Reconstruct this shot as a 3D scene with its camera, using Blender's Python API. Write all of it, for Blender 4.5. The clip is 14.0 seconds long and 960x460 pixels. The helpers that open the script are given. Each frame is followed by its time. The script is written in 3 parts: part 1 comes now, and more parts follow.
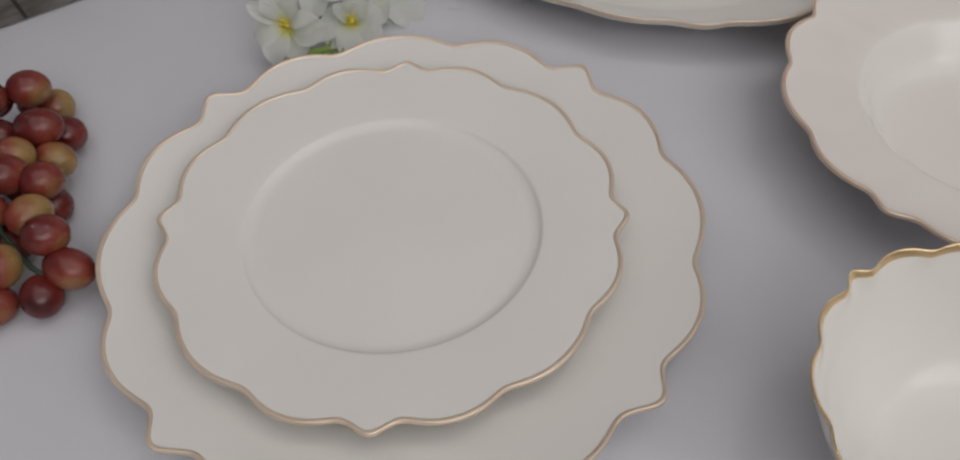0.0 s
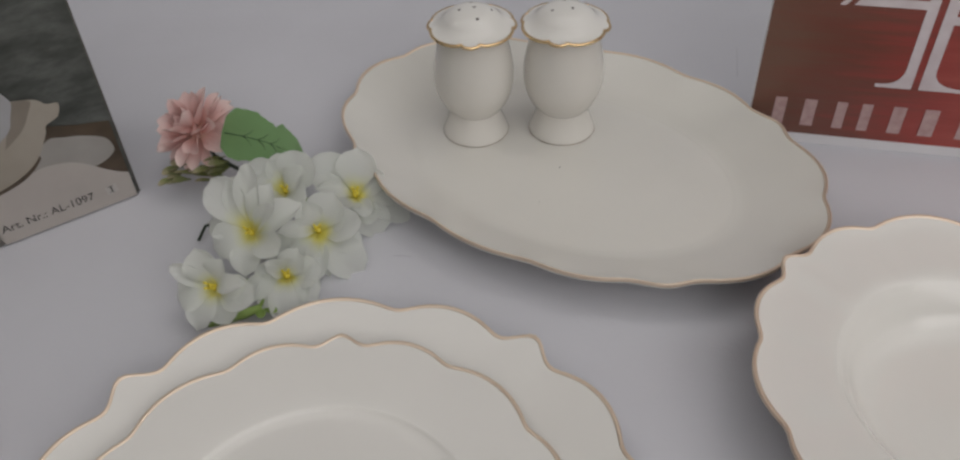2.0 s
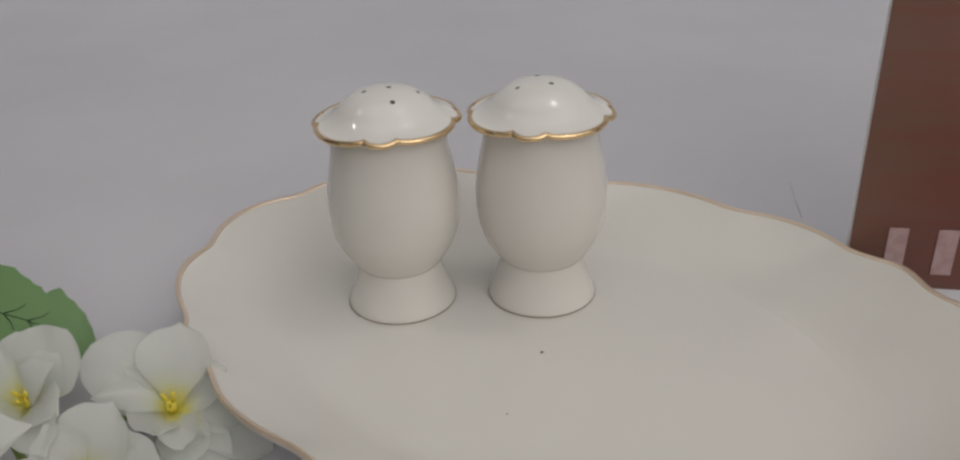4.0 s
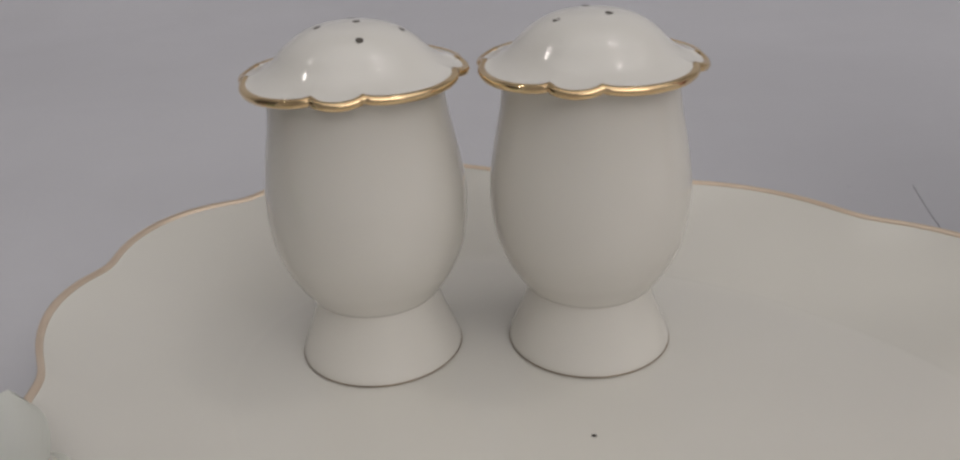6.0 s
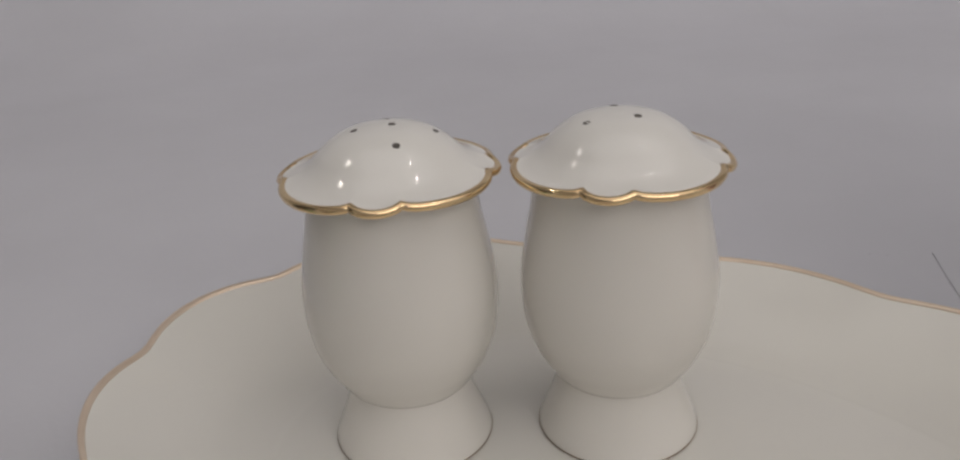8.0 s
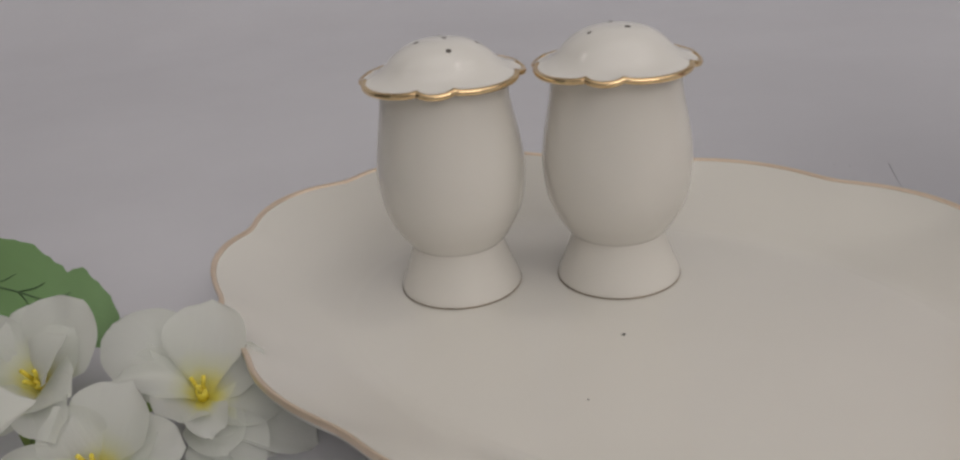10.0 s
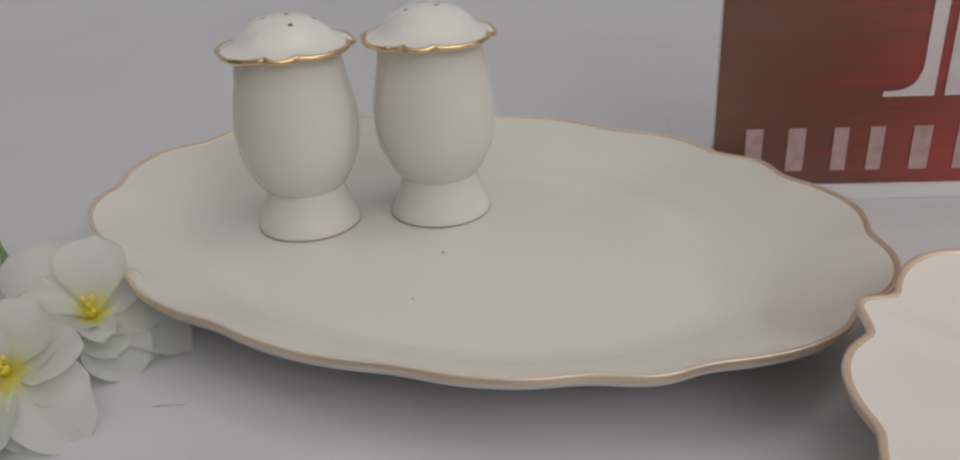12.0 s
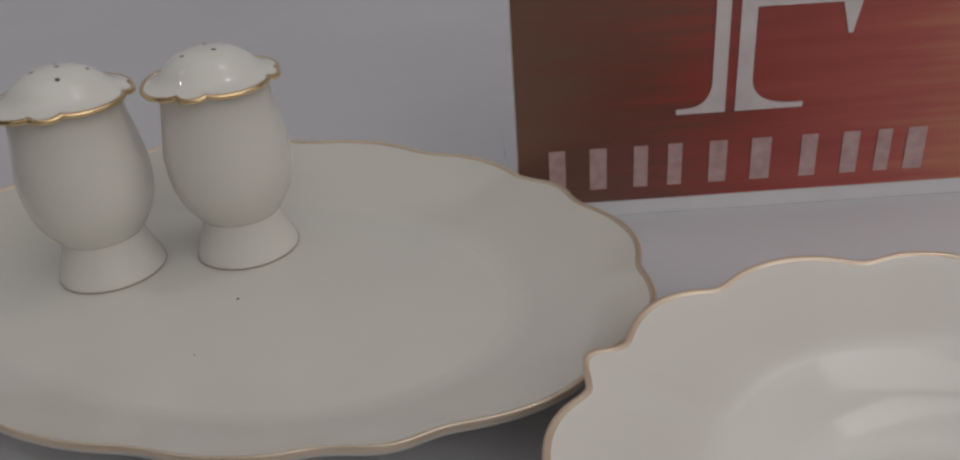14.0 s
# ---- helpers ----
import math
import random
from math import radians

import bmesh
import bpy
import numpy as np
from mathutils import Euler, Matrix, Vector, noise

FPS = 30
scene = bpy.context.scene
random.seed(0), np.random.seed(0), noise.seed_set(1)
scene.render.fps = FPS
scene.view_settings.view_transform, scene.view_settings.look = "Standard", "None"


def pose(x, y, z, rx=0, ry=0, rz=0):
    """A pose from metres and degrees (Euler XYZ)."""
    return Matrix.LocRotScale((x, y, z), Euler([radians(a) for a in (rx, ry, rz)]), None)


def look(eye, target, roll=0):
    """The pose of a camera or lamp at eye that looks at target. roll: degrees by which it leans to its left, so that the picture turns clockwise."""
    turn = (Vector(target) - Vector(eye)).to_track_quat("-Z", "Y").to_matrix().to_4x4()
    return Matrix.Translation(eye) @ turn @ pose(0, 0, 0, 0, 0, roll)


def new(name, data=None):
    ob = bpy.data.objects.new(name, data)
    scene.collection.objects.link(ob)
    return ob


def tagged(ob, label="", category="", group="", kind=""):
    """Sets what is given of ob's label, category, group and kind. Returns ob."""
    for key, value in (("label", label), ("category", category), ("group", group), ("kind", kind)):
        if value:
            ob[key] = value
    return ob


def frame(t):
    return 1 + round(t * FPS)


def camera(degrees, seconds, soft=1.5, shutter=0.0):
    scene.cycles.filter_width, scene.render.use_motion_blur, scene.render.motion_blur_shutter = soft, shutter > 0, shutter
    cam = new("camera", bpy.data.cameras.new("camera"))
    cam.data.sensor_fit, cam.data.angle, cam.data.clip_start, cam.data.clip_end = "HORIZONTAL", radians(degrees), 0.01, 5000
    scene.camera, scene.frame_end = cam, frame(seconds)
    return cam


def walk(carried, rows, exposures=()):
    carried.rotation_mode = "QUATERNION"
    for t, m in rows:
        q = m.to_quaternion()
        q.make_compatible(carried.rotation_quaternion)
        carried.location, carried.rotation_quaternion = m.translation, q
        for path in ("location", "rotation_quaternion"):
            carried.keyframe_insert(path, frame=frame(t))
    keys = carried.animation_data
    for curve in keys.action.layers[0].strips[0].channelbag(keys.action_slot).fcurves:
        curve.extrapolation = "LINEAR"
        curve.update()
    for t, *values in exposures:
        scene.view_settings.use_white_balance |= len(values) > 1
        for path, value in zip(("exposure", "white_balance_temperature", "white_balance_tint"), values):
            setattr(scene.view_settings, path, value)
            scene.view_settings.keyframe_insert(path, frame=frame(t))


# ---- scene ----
cam = camera(57.75, 14.0, soft=2.3)
# seconds, eye x y z, yaw, pitch, roll
PATH = [
    (0, 0.02286, -0.24790, 0.31962, -2.470, -50.801, -2.880),
    (0.5, 0.03221, -0.25325, 0.33296, -1.890, -51.028, -4.053),
    (1, 0.02539, -0.24237, 0.34941, -2.445, -48.196, -3.582),
    (1.5, 0.03216, -0.20819, 0.34873, -3.558, -43.035, -2.838),
    (2, 0.05179, -0.16756, 0.33710, -4.264, -42.521, -2.443),
    (2.5, 0.06751, -0.12468, 0.30254, -5.397, -40.074, -2.155),
    (3, 0.07968, -0.07489, 0.25758, -6.191, -36.566, -1.460),
    (3.5, 0.08409, -0.03997, 0.22145, -6.013, -33.033, -2.204),
    (4, 0.08360, -0.00720, 0.18819, -6.582, -27.548, -2.547),
    (4.2, 0.08081, 0.00138, 0.17083, -7.080, -25.296, -2.363),
    (6.3, 0.09653, 0.09105, 0.13423, -5.076, -25.767, -3.144),
    (6.5, 0.09705, 0.09108, 0.13488, -4.951, -26.557, -3.216),
    (7, 0.09692, 0.09323, 0.14535, -4.983, -26.695, -3.519),
    (7.2, 0.09736, 0.09480, 0.15418, -5.081, -26.084, -3.500),
    (9.3, 0.07576, 0.04821, 0.14434, -3.183, -22.986, -4.411),
    (9.5, 0.07786, 0.03664, 0.14514, -3.012, -23.858, -4.775),
    (10, 0.07887, 0.01502, 0.14893, -3.126, -24.182, -5.046),
    (10.5, 0.08221, -0.00345, 0.15024, -5.547, -24.847, -4.289),
    (11, 0.07971, -0.01890, 0.14856, -8.273, -25.424, -3.273),
    (11.5, 0.07653, -0.03914, 0.15133, -11.957, -24.996, -2.852),
    (12, 0.07928, -0.05032, 0.15898, -13.124, -25.804, -3.016),
    (12.5, 0.09035, -0.05767, 0.16428, -14.715, -26.605, -2.723),
    (13, 0.09780, -0.06614, 0.17007, -14.995, -27.555, -3.945),
    (13.5, 0.11617, -0.05732, 0.16986, -15.917, -27.222, -4.110),
    (14, 0.14169, -0.05601, 0.18254, -16.540, -28.648, -4.581),
]
EXPO = [  # seconds, stops, kelvin, tint
    (0.0, -0.39, 6420, 11), (1.0, -0.49, 6420, 11), (1.5, -0.43, 6400, 10), (2.0, -0.43, 6440, 10), (3.0, -0.39, 6500, 10), (4.0, -0.34, 6530, 10), (7.0, -0.43, 6530, 11),
    (9.5, -0.39, 6700, 12), (10.5, -0.34, 6620, 10), (11.0, -0.25, 6600, 9), (12.0, -0.31, 6580, 9.5), (12.5, -0.48, 6550, 10), (13.0, -0.57, 6550, 10), (13.5, -0.65, 6530, 10), (14.0, -0.77, 6500, 9.5),
]
walk(cam, [(t, pose(x, y, z, 90 + pitch, 0, yaw) @ pose(0, 0, 0, 0, 0, roll)) for t, x, y, z, yaw, pitch, roll in PATH], EXPO)

# ---- light: an unseen closed white room, ceiling lamps over the table, added fills ----
world = bpy.data.worlds.new("world")
scene.world = world
world.use_nodes = True
world.node_tree.nodes["Background"].inputs[0].default_value = (0.9, 0.93, 1.0, 1)
world.node_tree.nodes["Background"].inputs[1].default_value = 0.3


def lamp(name, eye, target, sx, sy, watts, colour):
    data = bpy.data.lights.new(name, "AREA")
    data.shape, data.size, data.size_y, data.energy, data.color = "RECTANGLE", sx, sy, watts, colour
    ob = new(name, data)
    ob.matrix_world = look(eye, target)
    return ob


for x, y, watts, size in ((-1.20, 0.66, 1.1, 0.055), (-1.06, 0.75, 0.9, 0.055), (0.66, 0.27, 0.9, 0.055), (0.78, 0.16, 0.8, 0.055)):
    lamp("ceiling_lamp", (x, y, 1.75), (0.05, 0.15, 0), size, size, watts, (1.0, 0.95, 0.90))
# three broad fills with no known source, added to even out the light
lamp("ceiling_fill", (0.55, -0.45, 2.06), (0.55, -0.45, 0), 3.0, 2.4, 19, (1.0, 0.975, 0.955))
lamp("side_fill", (2.0, -0.45, 1.65), (0.1, 0.1, 0), 2.0, 1.5, 5, (1.0, 0.98, 0.965))
lamp("front_fill", (0.6, -1.5, 1.25), (0.15, 0.0, 0), 2.0, 0.9, 16, (1.0, 0.97, 0.94))


# ---- materials ----
def mat(name, colour, rough=0.5, metal=0.0, spec=0.5, coat=0.0):
    m = bpy.data.materials.new(name)
    m.use_nodes = True
    b = m.node_tree.nodes["Principled BSDF"]
    b.inputs["Base Color"].default_value = (*colour, 1)
    b.inputs["Roughness"].default_value = rough
    b.inputs["Metallic"].default_value = metal
    b.inputs["Specular IOR Level"].default_value = spec
    b.inputs["Coat Weight"].default_value = coat
    return m


def node(m, kind, **values):
    n = m.node_tree.nodes.new(kind)
    for key, value in values.items():
        n.inputs[key].default_value = value
    return n


def link(m, a, b):
    m.node_tree.links.new(a, b)


def bsdf(m):
    return m.node_tree.nodes["Principled BSDF"]


def coords(m, which="Object"):
    return m.node_tree.nodes.new("ShaderNodeTexCoord").outputs[which]


def ramp(m, fac, stops):
    r = m.node_tree.nodes.new("ShaderNodeValToRGB")
    els = r.color_ramp.elements
    while len(els) < len(stops):
        els.new(0.5)
    for e, (p, c) in zip(els, stops):
        e.position, e.color = p, (*c, 1)
    link(m, fac, r.inputs[0])
    return r.outputs[0]


def noise_tex(m, vec, scale, detail=4.0, rough=0.55):
    n = node(m, "ShaderNodeTexNoise", Scale=scale, Detail=detail, Roughness=rough)
    link(m, vec, n.inputs["Vector"])
    return n.outputs["Fac"]


def stretched(m, vec, scale):
    n = m.node_tree.nodes.new("ShaderNodeMapping")
    n.inputs["Scale"].default_value = scale
    link(m, vec, n.inputs["Vector"])
    return n.outputs[0]


def bump(m, height, strength, distance):
    n = node(m, "ShaderNodeBump", Strength=strength, Distance=distance)
    link(m, height, n.inputs["Height"])
    link(m, n.outputs[0], bsdf(m).inputs["Normal"])


def two(c, k):
    return tuple(min(1.0, v * k) for v in c)


def porcelain(name, colour):
    m = mat(name, colour, 0.1, spec=0.5)
    v = coords(m)
    f = noise_tex(m, v, 14, 3)
    link(m, ramp(m, f, [(0.3, two(colour, 0.965)), (0.7, colour)]), bsdf(m).inputs["Base Color"])
    g = noise_tex(m, v, 60, 3)
    link(m, ramp(m, g, [(0.3, (0.07,) * 3), (0.75, (0.15,) * 3)]), bsdf(m).inputs["Roughness"])
    bump(m, noise_tex(m, v, 45, 2), 0.12, 0.0004)
    return m


PORCELAIN = porcelain("cream_porcelain", (0.758, 0.742, 0.708))
PORCELAIN_WARM = porcelain("ivory_porcelain", (0.714, 0.698, 0.652))

PORCELAIN_SHAKER = porcelain("blush_ivory_porcelain", (0.732, 0.709, 0.666))


def gold_mat(name, bright, worn, metal=0.74, shine=0.20):
    m = mat(name, bright, 0.22, metal=metal)
    v = coords(m)
    f = noise_tex(m, v, 38, 3)
    link(m, ramp(m, f, [(0.36, worn), (0.58, bright)]), bsdf(m).inputs["Base Color"])
    link(m, ramp(m, noise_tex(m, v, 160, 3), [(0.3, (shine,) * 3), (0.8, (shine + 0.12,) * 3)]), bsdf(m).inputs["Roughness"])
    return m


GOLD = gold_mat("gold_trim", (0.78, 0.645, 0.51), (0.72, 0.585, 0.455), 0.55, 0.28)
GOLD_BRIGHT = gold_mat("bright_gold_trim", (0.92, 0.71, 0.42), (0.72, 0.51, 0.29), 1.0, 0.10)

# dull brown tone of the thin line at the shakers' feet
FOOT_LINE = gold_mat("dull_brown_line", (0.30, 0.23, 0.16), (0.16, 0.125, 0.09), 0.5, 0.35)

CLOTH = mat("white_cover", (0.61, 0.61, 0.648), 0.75, spec=0.25)
v = coords(CLOTH)
link(CLOTH, ramp(CLOTH, noise_tex(CLOTH, v, 5, 5), [(0.3, (0.566, 0.566, 0.605)), (0.7, (0.615, 0.616, 0.658))]), bsdf(CLOTH).inputs["Base Color"])
fold = node(CLOTH, "ShaderNodeMath")
fold.operation = "MULTIPLY_ADD"
link(CLOTH, noise_tex(CLOTH, stretched(CLOTH, v, (5, 9, 5)), 1, 4, 0.6), fold.inputs[0])
fold.inputs[1].default_value = 9.0
link(CLOTH, noise_tex(CLOTH, v, 320, 3), fold.inputs[2])
bump(CLOTH, fold.outputs[0], 0.22, 0.0005)

WALL = mat("room_wall", (0.70, 0.69, 0.675), 0.85)
link(WALL, ramp(WALL, noise_tex(WALL, coords(WALL), 3), [(0.3, (0.67, 0.66, 0.645)), (0.7, (0.72, 0.71, 0.695))]), bsdf(WALL).inputs["Base Color"])


def thin_mat(name, stops, through_colour, share, scale=1.0, axis="length", rough=0.55):
    """A thin fabric petal or leaf, coloured from its root outwards, that lets some light through."""
    m = mat(name, stops[-1][1], rough, spec=0.3)
    v = coords(m)
    if axis == "length":
        n = m.node_tree.nodes.new("ShaderNodeVectorMath")
        n.operation = "LENGTH"
        link(m, v, n.inputs[0])
        d = n.outputs["Value"]
    else:
        s = m.node_tree.nodes.new("ShaderNodeSeparateXYZ")
        link(m, v, s.inputs[0])
        d = s.outputs["Y"]
    k = m.node_tree.nodes.new("ShaderNodeMath")
    k.operation = "MULTIPLY_ADD"
    link(m, d, k.inputs[0])
    k.inputs[1].default_value = 1 / scale
    w = m.node_tree.nodes.new("ShaderNodeMath")
    w.operation = "MULTIPLY_ADD"
    link(m, noise_tex(m, stretched(m, v, (260, 60, 120)), 1, 3), w.inputs[0])
    w.inputs[1].default_value, w.inputs[2].default_value = 0.18, -0.09
    link(m, w.outputs[0], k.inputs[2])
    c = ramp(m, k.outputs[0], stops)
    link(m, c, bsdf(m).inputs["Base Color"])
    bump(m, noise_tex(m, stretched(m, v, (700, 90, 300)), 1, 3), 0.35, 0.0006)
    t = m.node_tree.nodes.new("ShaderNodeBsdfTranslucent")
    t.inputs[0].default_value = (*through_colour, 1)
    mix = m.node_tree.nodes.new("ShaderNodeMixShader")
    mix.inputs[0].default_value = share
    link(m, bsdf(m).outputs[0], mix.inputs[1])
    link(m, t.outputs[0], mix.inputs[2])
    link(m, mix.outputs[0], m.node_tree.nodes["Material Output"].inputs[0])
    return m


PETAL = thin_mat("white_petal", [(0.0, (0.78, 0.68, 0.07)), (0.17, (0.84, 0.76, 0.16)), (0.34, (0.80, 0.81, 0.63)), (0.50, (0.80, 0.81, 0.79))], (0.80, 0.83, 0.77), 0.48, 0.030)
PINK = thin_mat("pink_petal", [(0.0, (0.72, 0.50, 0.34)), (0.3, (0.82, 0.52, 0.48)), (0.65, (0.86, 0.65, 0.63)), (1.0, (0.88, 0.76, 0.72))], (0.8, 0.5, 0.45), 0.25, 0.026)
LEAF = thin_mat("green_leaf", [(0.0, (0.13, 0.22, 0.09)), (0.5, (0.17, 0.30, 0.13)), (1.0, (0.20, 0.33, 0.16))], (0.2, 0.38, 0.10), 0.22, 0.055)
SEPAL = thin_mat("green_stem", [(0.0, (0.16, 0.26, 0.05)), (1.0, (0.30, 0.42, 0.12))], (0.3, 0.45, 0.1), 0.15, 0.03)
OLIVE_GREEN = thin_mat("olive_sepal", [(0.0, (0.11, 0.13, 0.045)), (0.6, (0.22, 0.24, 0.10)), (1.0, (0.46, 0.40, 0.29))], (0.25, 0.26, 0.1), 0.15, 0.03)
STAMEN = mat("yellow_stamen", (0.80, 0.66, 0.05), 0.6)
link(STAMEN, ramp(STAMEN, noise_tex(STAMEN, coords(STAMEN), 500), [(0.3, (0.76, 0.60, 0.04)), (0.7, (0.90, 0.78, 0.12))]), bsdf(STAMEN).inputs["Base Color"])
WIRE = mat("dark_green_wire", (0.02, 0.035, 0.02), 0.5)
VEIN = mat("leaf_vein", (0.05, 0.105, 0.04), 0.6)
DARK = mat("dark_hole", (0.045, 0.040, 0.036), 0.7)
HOLE = mat("shaded_hole", (0.10, 0.09, 0.08), 0.8)
INK = mat("black_ink", (0.03, 0.03, 0.03), 0.5)
LINE_GREY = mat("line_grey", (0.42, 0.42, 0.46), 0.7)

GRAPE = mat("grape_skin", (0.3, 0.06, 0.05), 0.25, spec=0.5)
v = coords(GRAPE)
info = GRAPE.node_tree.nodes.new("ShaderNodeObjectInfo")
add = GRAPE.node_tree.nodes.new("ShaderNodeMath")
add.operation = "MULTIPLY_ADD"
link(GRAPE, noise_tex(GRAPE, v, 34, 2), add.inputs[0])
add.inputs[1].default_value = 0.9
end = GRAPE.node_tree.nodes.new("ShaderNodeSeparateXYZ")
link(GRAPE, v, end.inputs[0])
tone = GRAPE.node_tree.nodes.new("ShaderNodeMath")
tone.operation = "MULTIPLY_ADD"
link(GRAPE, end.outputs["X"], tone.inputs[0])
tone.inputs[1].default_value = 15.0
link(GRAPE, info.outputs["Color"], tone.inputs[2])
link(GRAPE, tone.outputs[0], add.inputs[2])
link(GRAPE, ramp(GRAPE, add.outputs[0], [(0.34, (0.035, 0.009, 0.010)), (0.60, (0.12, 0.014, 0.014)), (0.82, (0.22, 0.042, 0.028)), (1.0, (0.32, 0.20, 0.075))]), bsdf(GRAPE).inputs["Base Color"])
link(GRAPE, ramp(GRAPE, noise_tex(GRAPE, v, 150, 3), [(0.3, (0.14,) * 3), (0.8, (0.34,) * 3)]), bsdf(GRAPE).inputs["Roughness"])
bsdf(GRAPE).inputs["Subsurface Weight"].default_value = 0.3
bsdf(GRAPE).inputs["Subsurface Radius"].default_value = (0.006, 0.002, 0.001)

CARD = mat("white_board", (0.78, 0.77, 0.79), 0.55)
link(CARD, ramp(CARD, noise_tex(CARD, coords(CARD), 30), [(0.3, (0.74, 0.73, 0.75)), (0.7, (0.79, 0.78, 0.80))]), bsdf(CARD).inputs["Base Color"])

SIGN = mat("red_brown_print", (0.2, 0.05, 0.035), 0.3, spec=0.5)
v = coords(SIGN)
sep = SIGN.node_tree.nodes.new("ShaderNodeSeparateXYZ")
link(SIGN, v, sep.inputs[0])
streak = noise_tex(SIGN, stretched(SIGN, v, (9, 9, 160)), 1, 5, 0.6)
mad = node(SIGN, "ShaderNodeMath")
mad.operation = "MULTIPLY_ADD"
link(SIGN, sep.outputs["X"], mad.inputs[0])
mad.inputs[1].default_value = 5.2
mad2 = node(SIGN, "ShaderNodeMath")
mad2.operation = "MULTIPLY_ADD"
link(SIGN, streak, mad2.inputs[0])
mad2.inputs[1].default_value, mad2.inputs[2].default_value = 0.75, -0.12
link(SIGN, mad2.outputs[0], mad.inputs[2])
# print runs brown to red; its paler right also holds a reflected veil
link(SIGN, ramp(SIGN, mad.outputs[0], [(0.0, (0.17, 0.085, 0.060)), (0.24, (0.19, 0.065, 0.048)), (0.48, (0.33, 0.060, 0.050)), (0.8, (0.43, 0.095, 0.076)), (1.0, (0.50, 0.19, 0.12))]), bsdf(SIGN).inputs["Base Color"])
bump(SIGN, streak, 0.1, 0.0003)
SIGN_PALE = mat("pale_pink_print", (0.70, 0.63, 0.65), 0.35)
link(SIGN_PALE, ramp(SIGN_PALE, noise_tex(SIGN_PALE, coords(SIGN_PALE), 90), [(0.3, (0.64, 0.56, 0.58)), (0.7, (0.74, 0.68, 0.70))]), bsdf(SIGN_PALE).inputs["Base Color"])
SIGN_LETTER = mat("dusty_pink_print", (0.42, 0.29, 0.28), 0.35)
link(SIGN_LETTER, ramp(SIGN_LETTER, noise_tex(SIGN_LETTER, coords(SIGN_LETTER), 200), [(0.3, (0.44, 0.28, 0.27)), (0.7, (0.56, 0.40, 0.39))]), bsdf(SIGN_LETTER).inputs["Base Color"])

SLATE = mat("slate_print", (0.09, 0.10, 0.095), 0.4)
v = coords(SLATE)
link(SLATE, ramp(SLATE, noise_tex(SLATE, stretched(SLATE, v, (22, 22, 60)), 1, 7, 0.65), [(0.3, (0.022, 0.025, 0.022)), (0.5, (0.065, 0.070, 0.064)), (0.74, (0.17, 0.178, 0.17))]), bsdf(SLATE).inputs["Base Color"])


def print_mat(name, a, b, scale, stretch=(1, 1, 1)):
    m = mat(name, a, 0.4)
    link(m, ramp(m, noise_tex(m, stretched(m, coords(m), stretch), scale, 4), [(0.32, a), (0.68, b)]), bsdf(m).inputs["Base Color"])
    return m


P_WHITE = print_mat("printed_white", (0.34, 0.34, 0.355), (0.39, 0.39, 0.405), 12)
P_BOWL = print_mat("printed_cream", (0.29, 0.255, 0.21), (0.40, 0.365, 0.315), 11)
P_CLOTH = print_mat("printed_linen", (0.40, 0.365, 0.34), (0.47, 0.435, 0.405), 18)
P_SAUCER = print_mat("printed_grey_white", (0.27, 0.255, 0.235), (0.36, 0.345, 0.325), 20)
P_INSIDE = print_mat("printed_tan", (0.17, 0.145, 0.115), (0.25, 0.22, 0.185), 20)
P_WOOD = print_mat("printed_wood", (0.04, 0.034, 0.030), (0.19, 0.175, 0.16), 1, (30, 30, 140))
P_BROWN = print_mat("printed_brown", (0.05, 0.035, 0.022), (0.10, 0.07, 0.045), 40)
P_STICKER = print_mat("clear_sticker", (0.43, 0.41, 0.39), (0.50, 0.48, 0.46), 60)
# dark tone for the box sides, stands in for their shadowed edge
EDGE_SHADE = print_mat("edge_shade", (0.085, 0.075, 0.068), (0.13, 0.12, 0.11), 30)
P_DARK = print_mat("printed_joint", (0.02, 0.018, 0.016), (0.03, 0.027, 0.025), 40)


# ---- helpers that build meshes ----
def mesh_of(name, bm, material, smooth=True):
    me = bpy.data.meshes.new(name)
    bm.to_mesh(me)
    bm.free()
    me.materials.append(material)
    if smooth:
        me.polygons.foreach_set("use_smooth", [True] * len(me.polygons))
    return me


def part(name, bm, material, parent=None, label="", smooth=True, m=None):
    ob = new(name, mesh_of(name, bm, material, smooth) if isinstance(bm, bmesh.types.BMesh) else bm)
    if parent:
        ob.parent = parent
    if m is not None:
        ob.matrix_basis = m
    if label:
        ob["label"] = label
    return ob


def thing(name, at, label, category, group="", kind=""):
    ob = new(name)
    ob.empty_display_size = 0.02
    ob.matrix_basis = at
    return tagged(ob, label, category, group, kind)


def box_bm(x0, x1, y0, y1, z0, z1, bevel=0.0):
    bm = bmesh.new()
    bmesh.ops.create_cube(bm, size=1)
    for p in bm.verts:
        p.co = Vector((x0 + (p.co.x + 0.5) * (x1 - x0), y0 + (p.co.y + 0.5) * (y1 - y0), z0 + (p.co.z + 0.5) * (z1 - z0)))
    if bevel:
        bmesh.ops.bevel(bm, geom=list(bm.edges), offset=bevel, segments=2, affect="EDGES")
    return bm


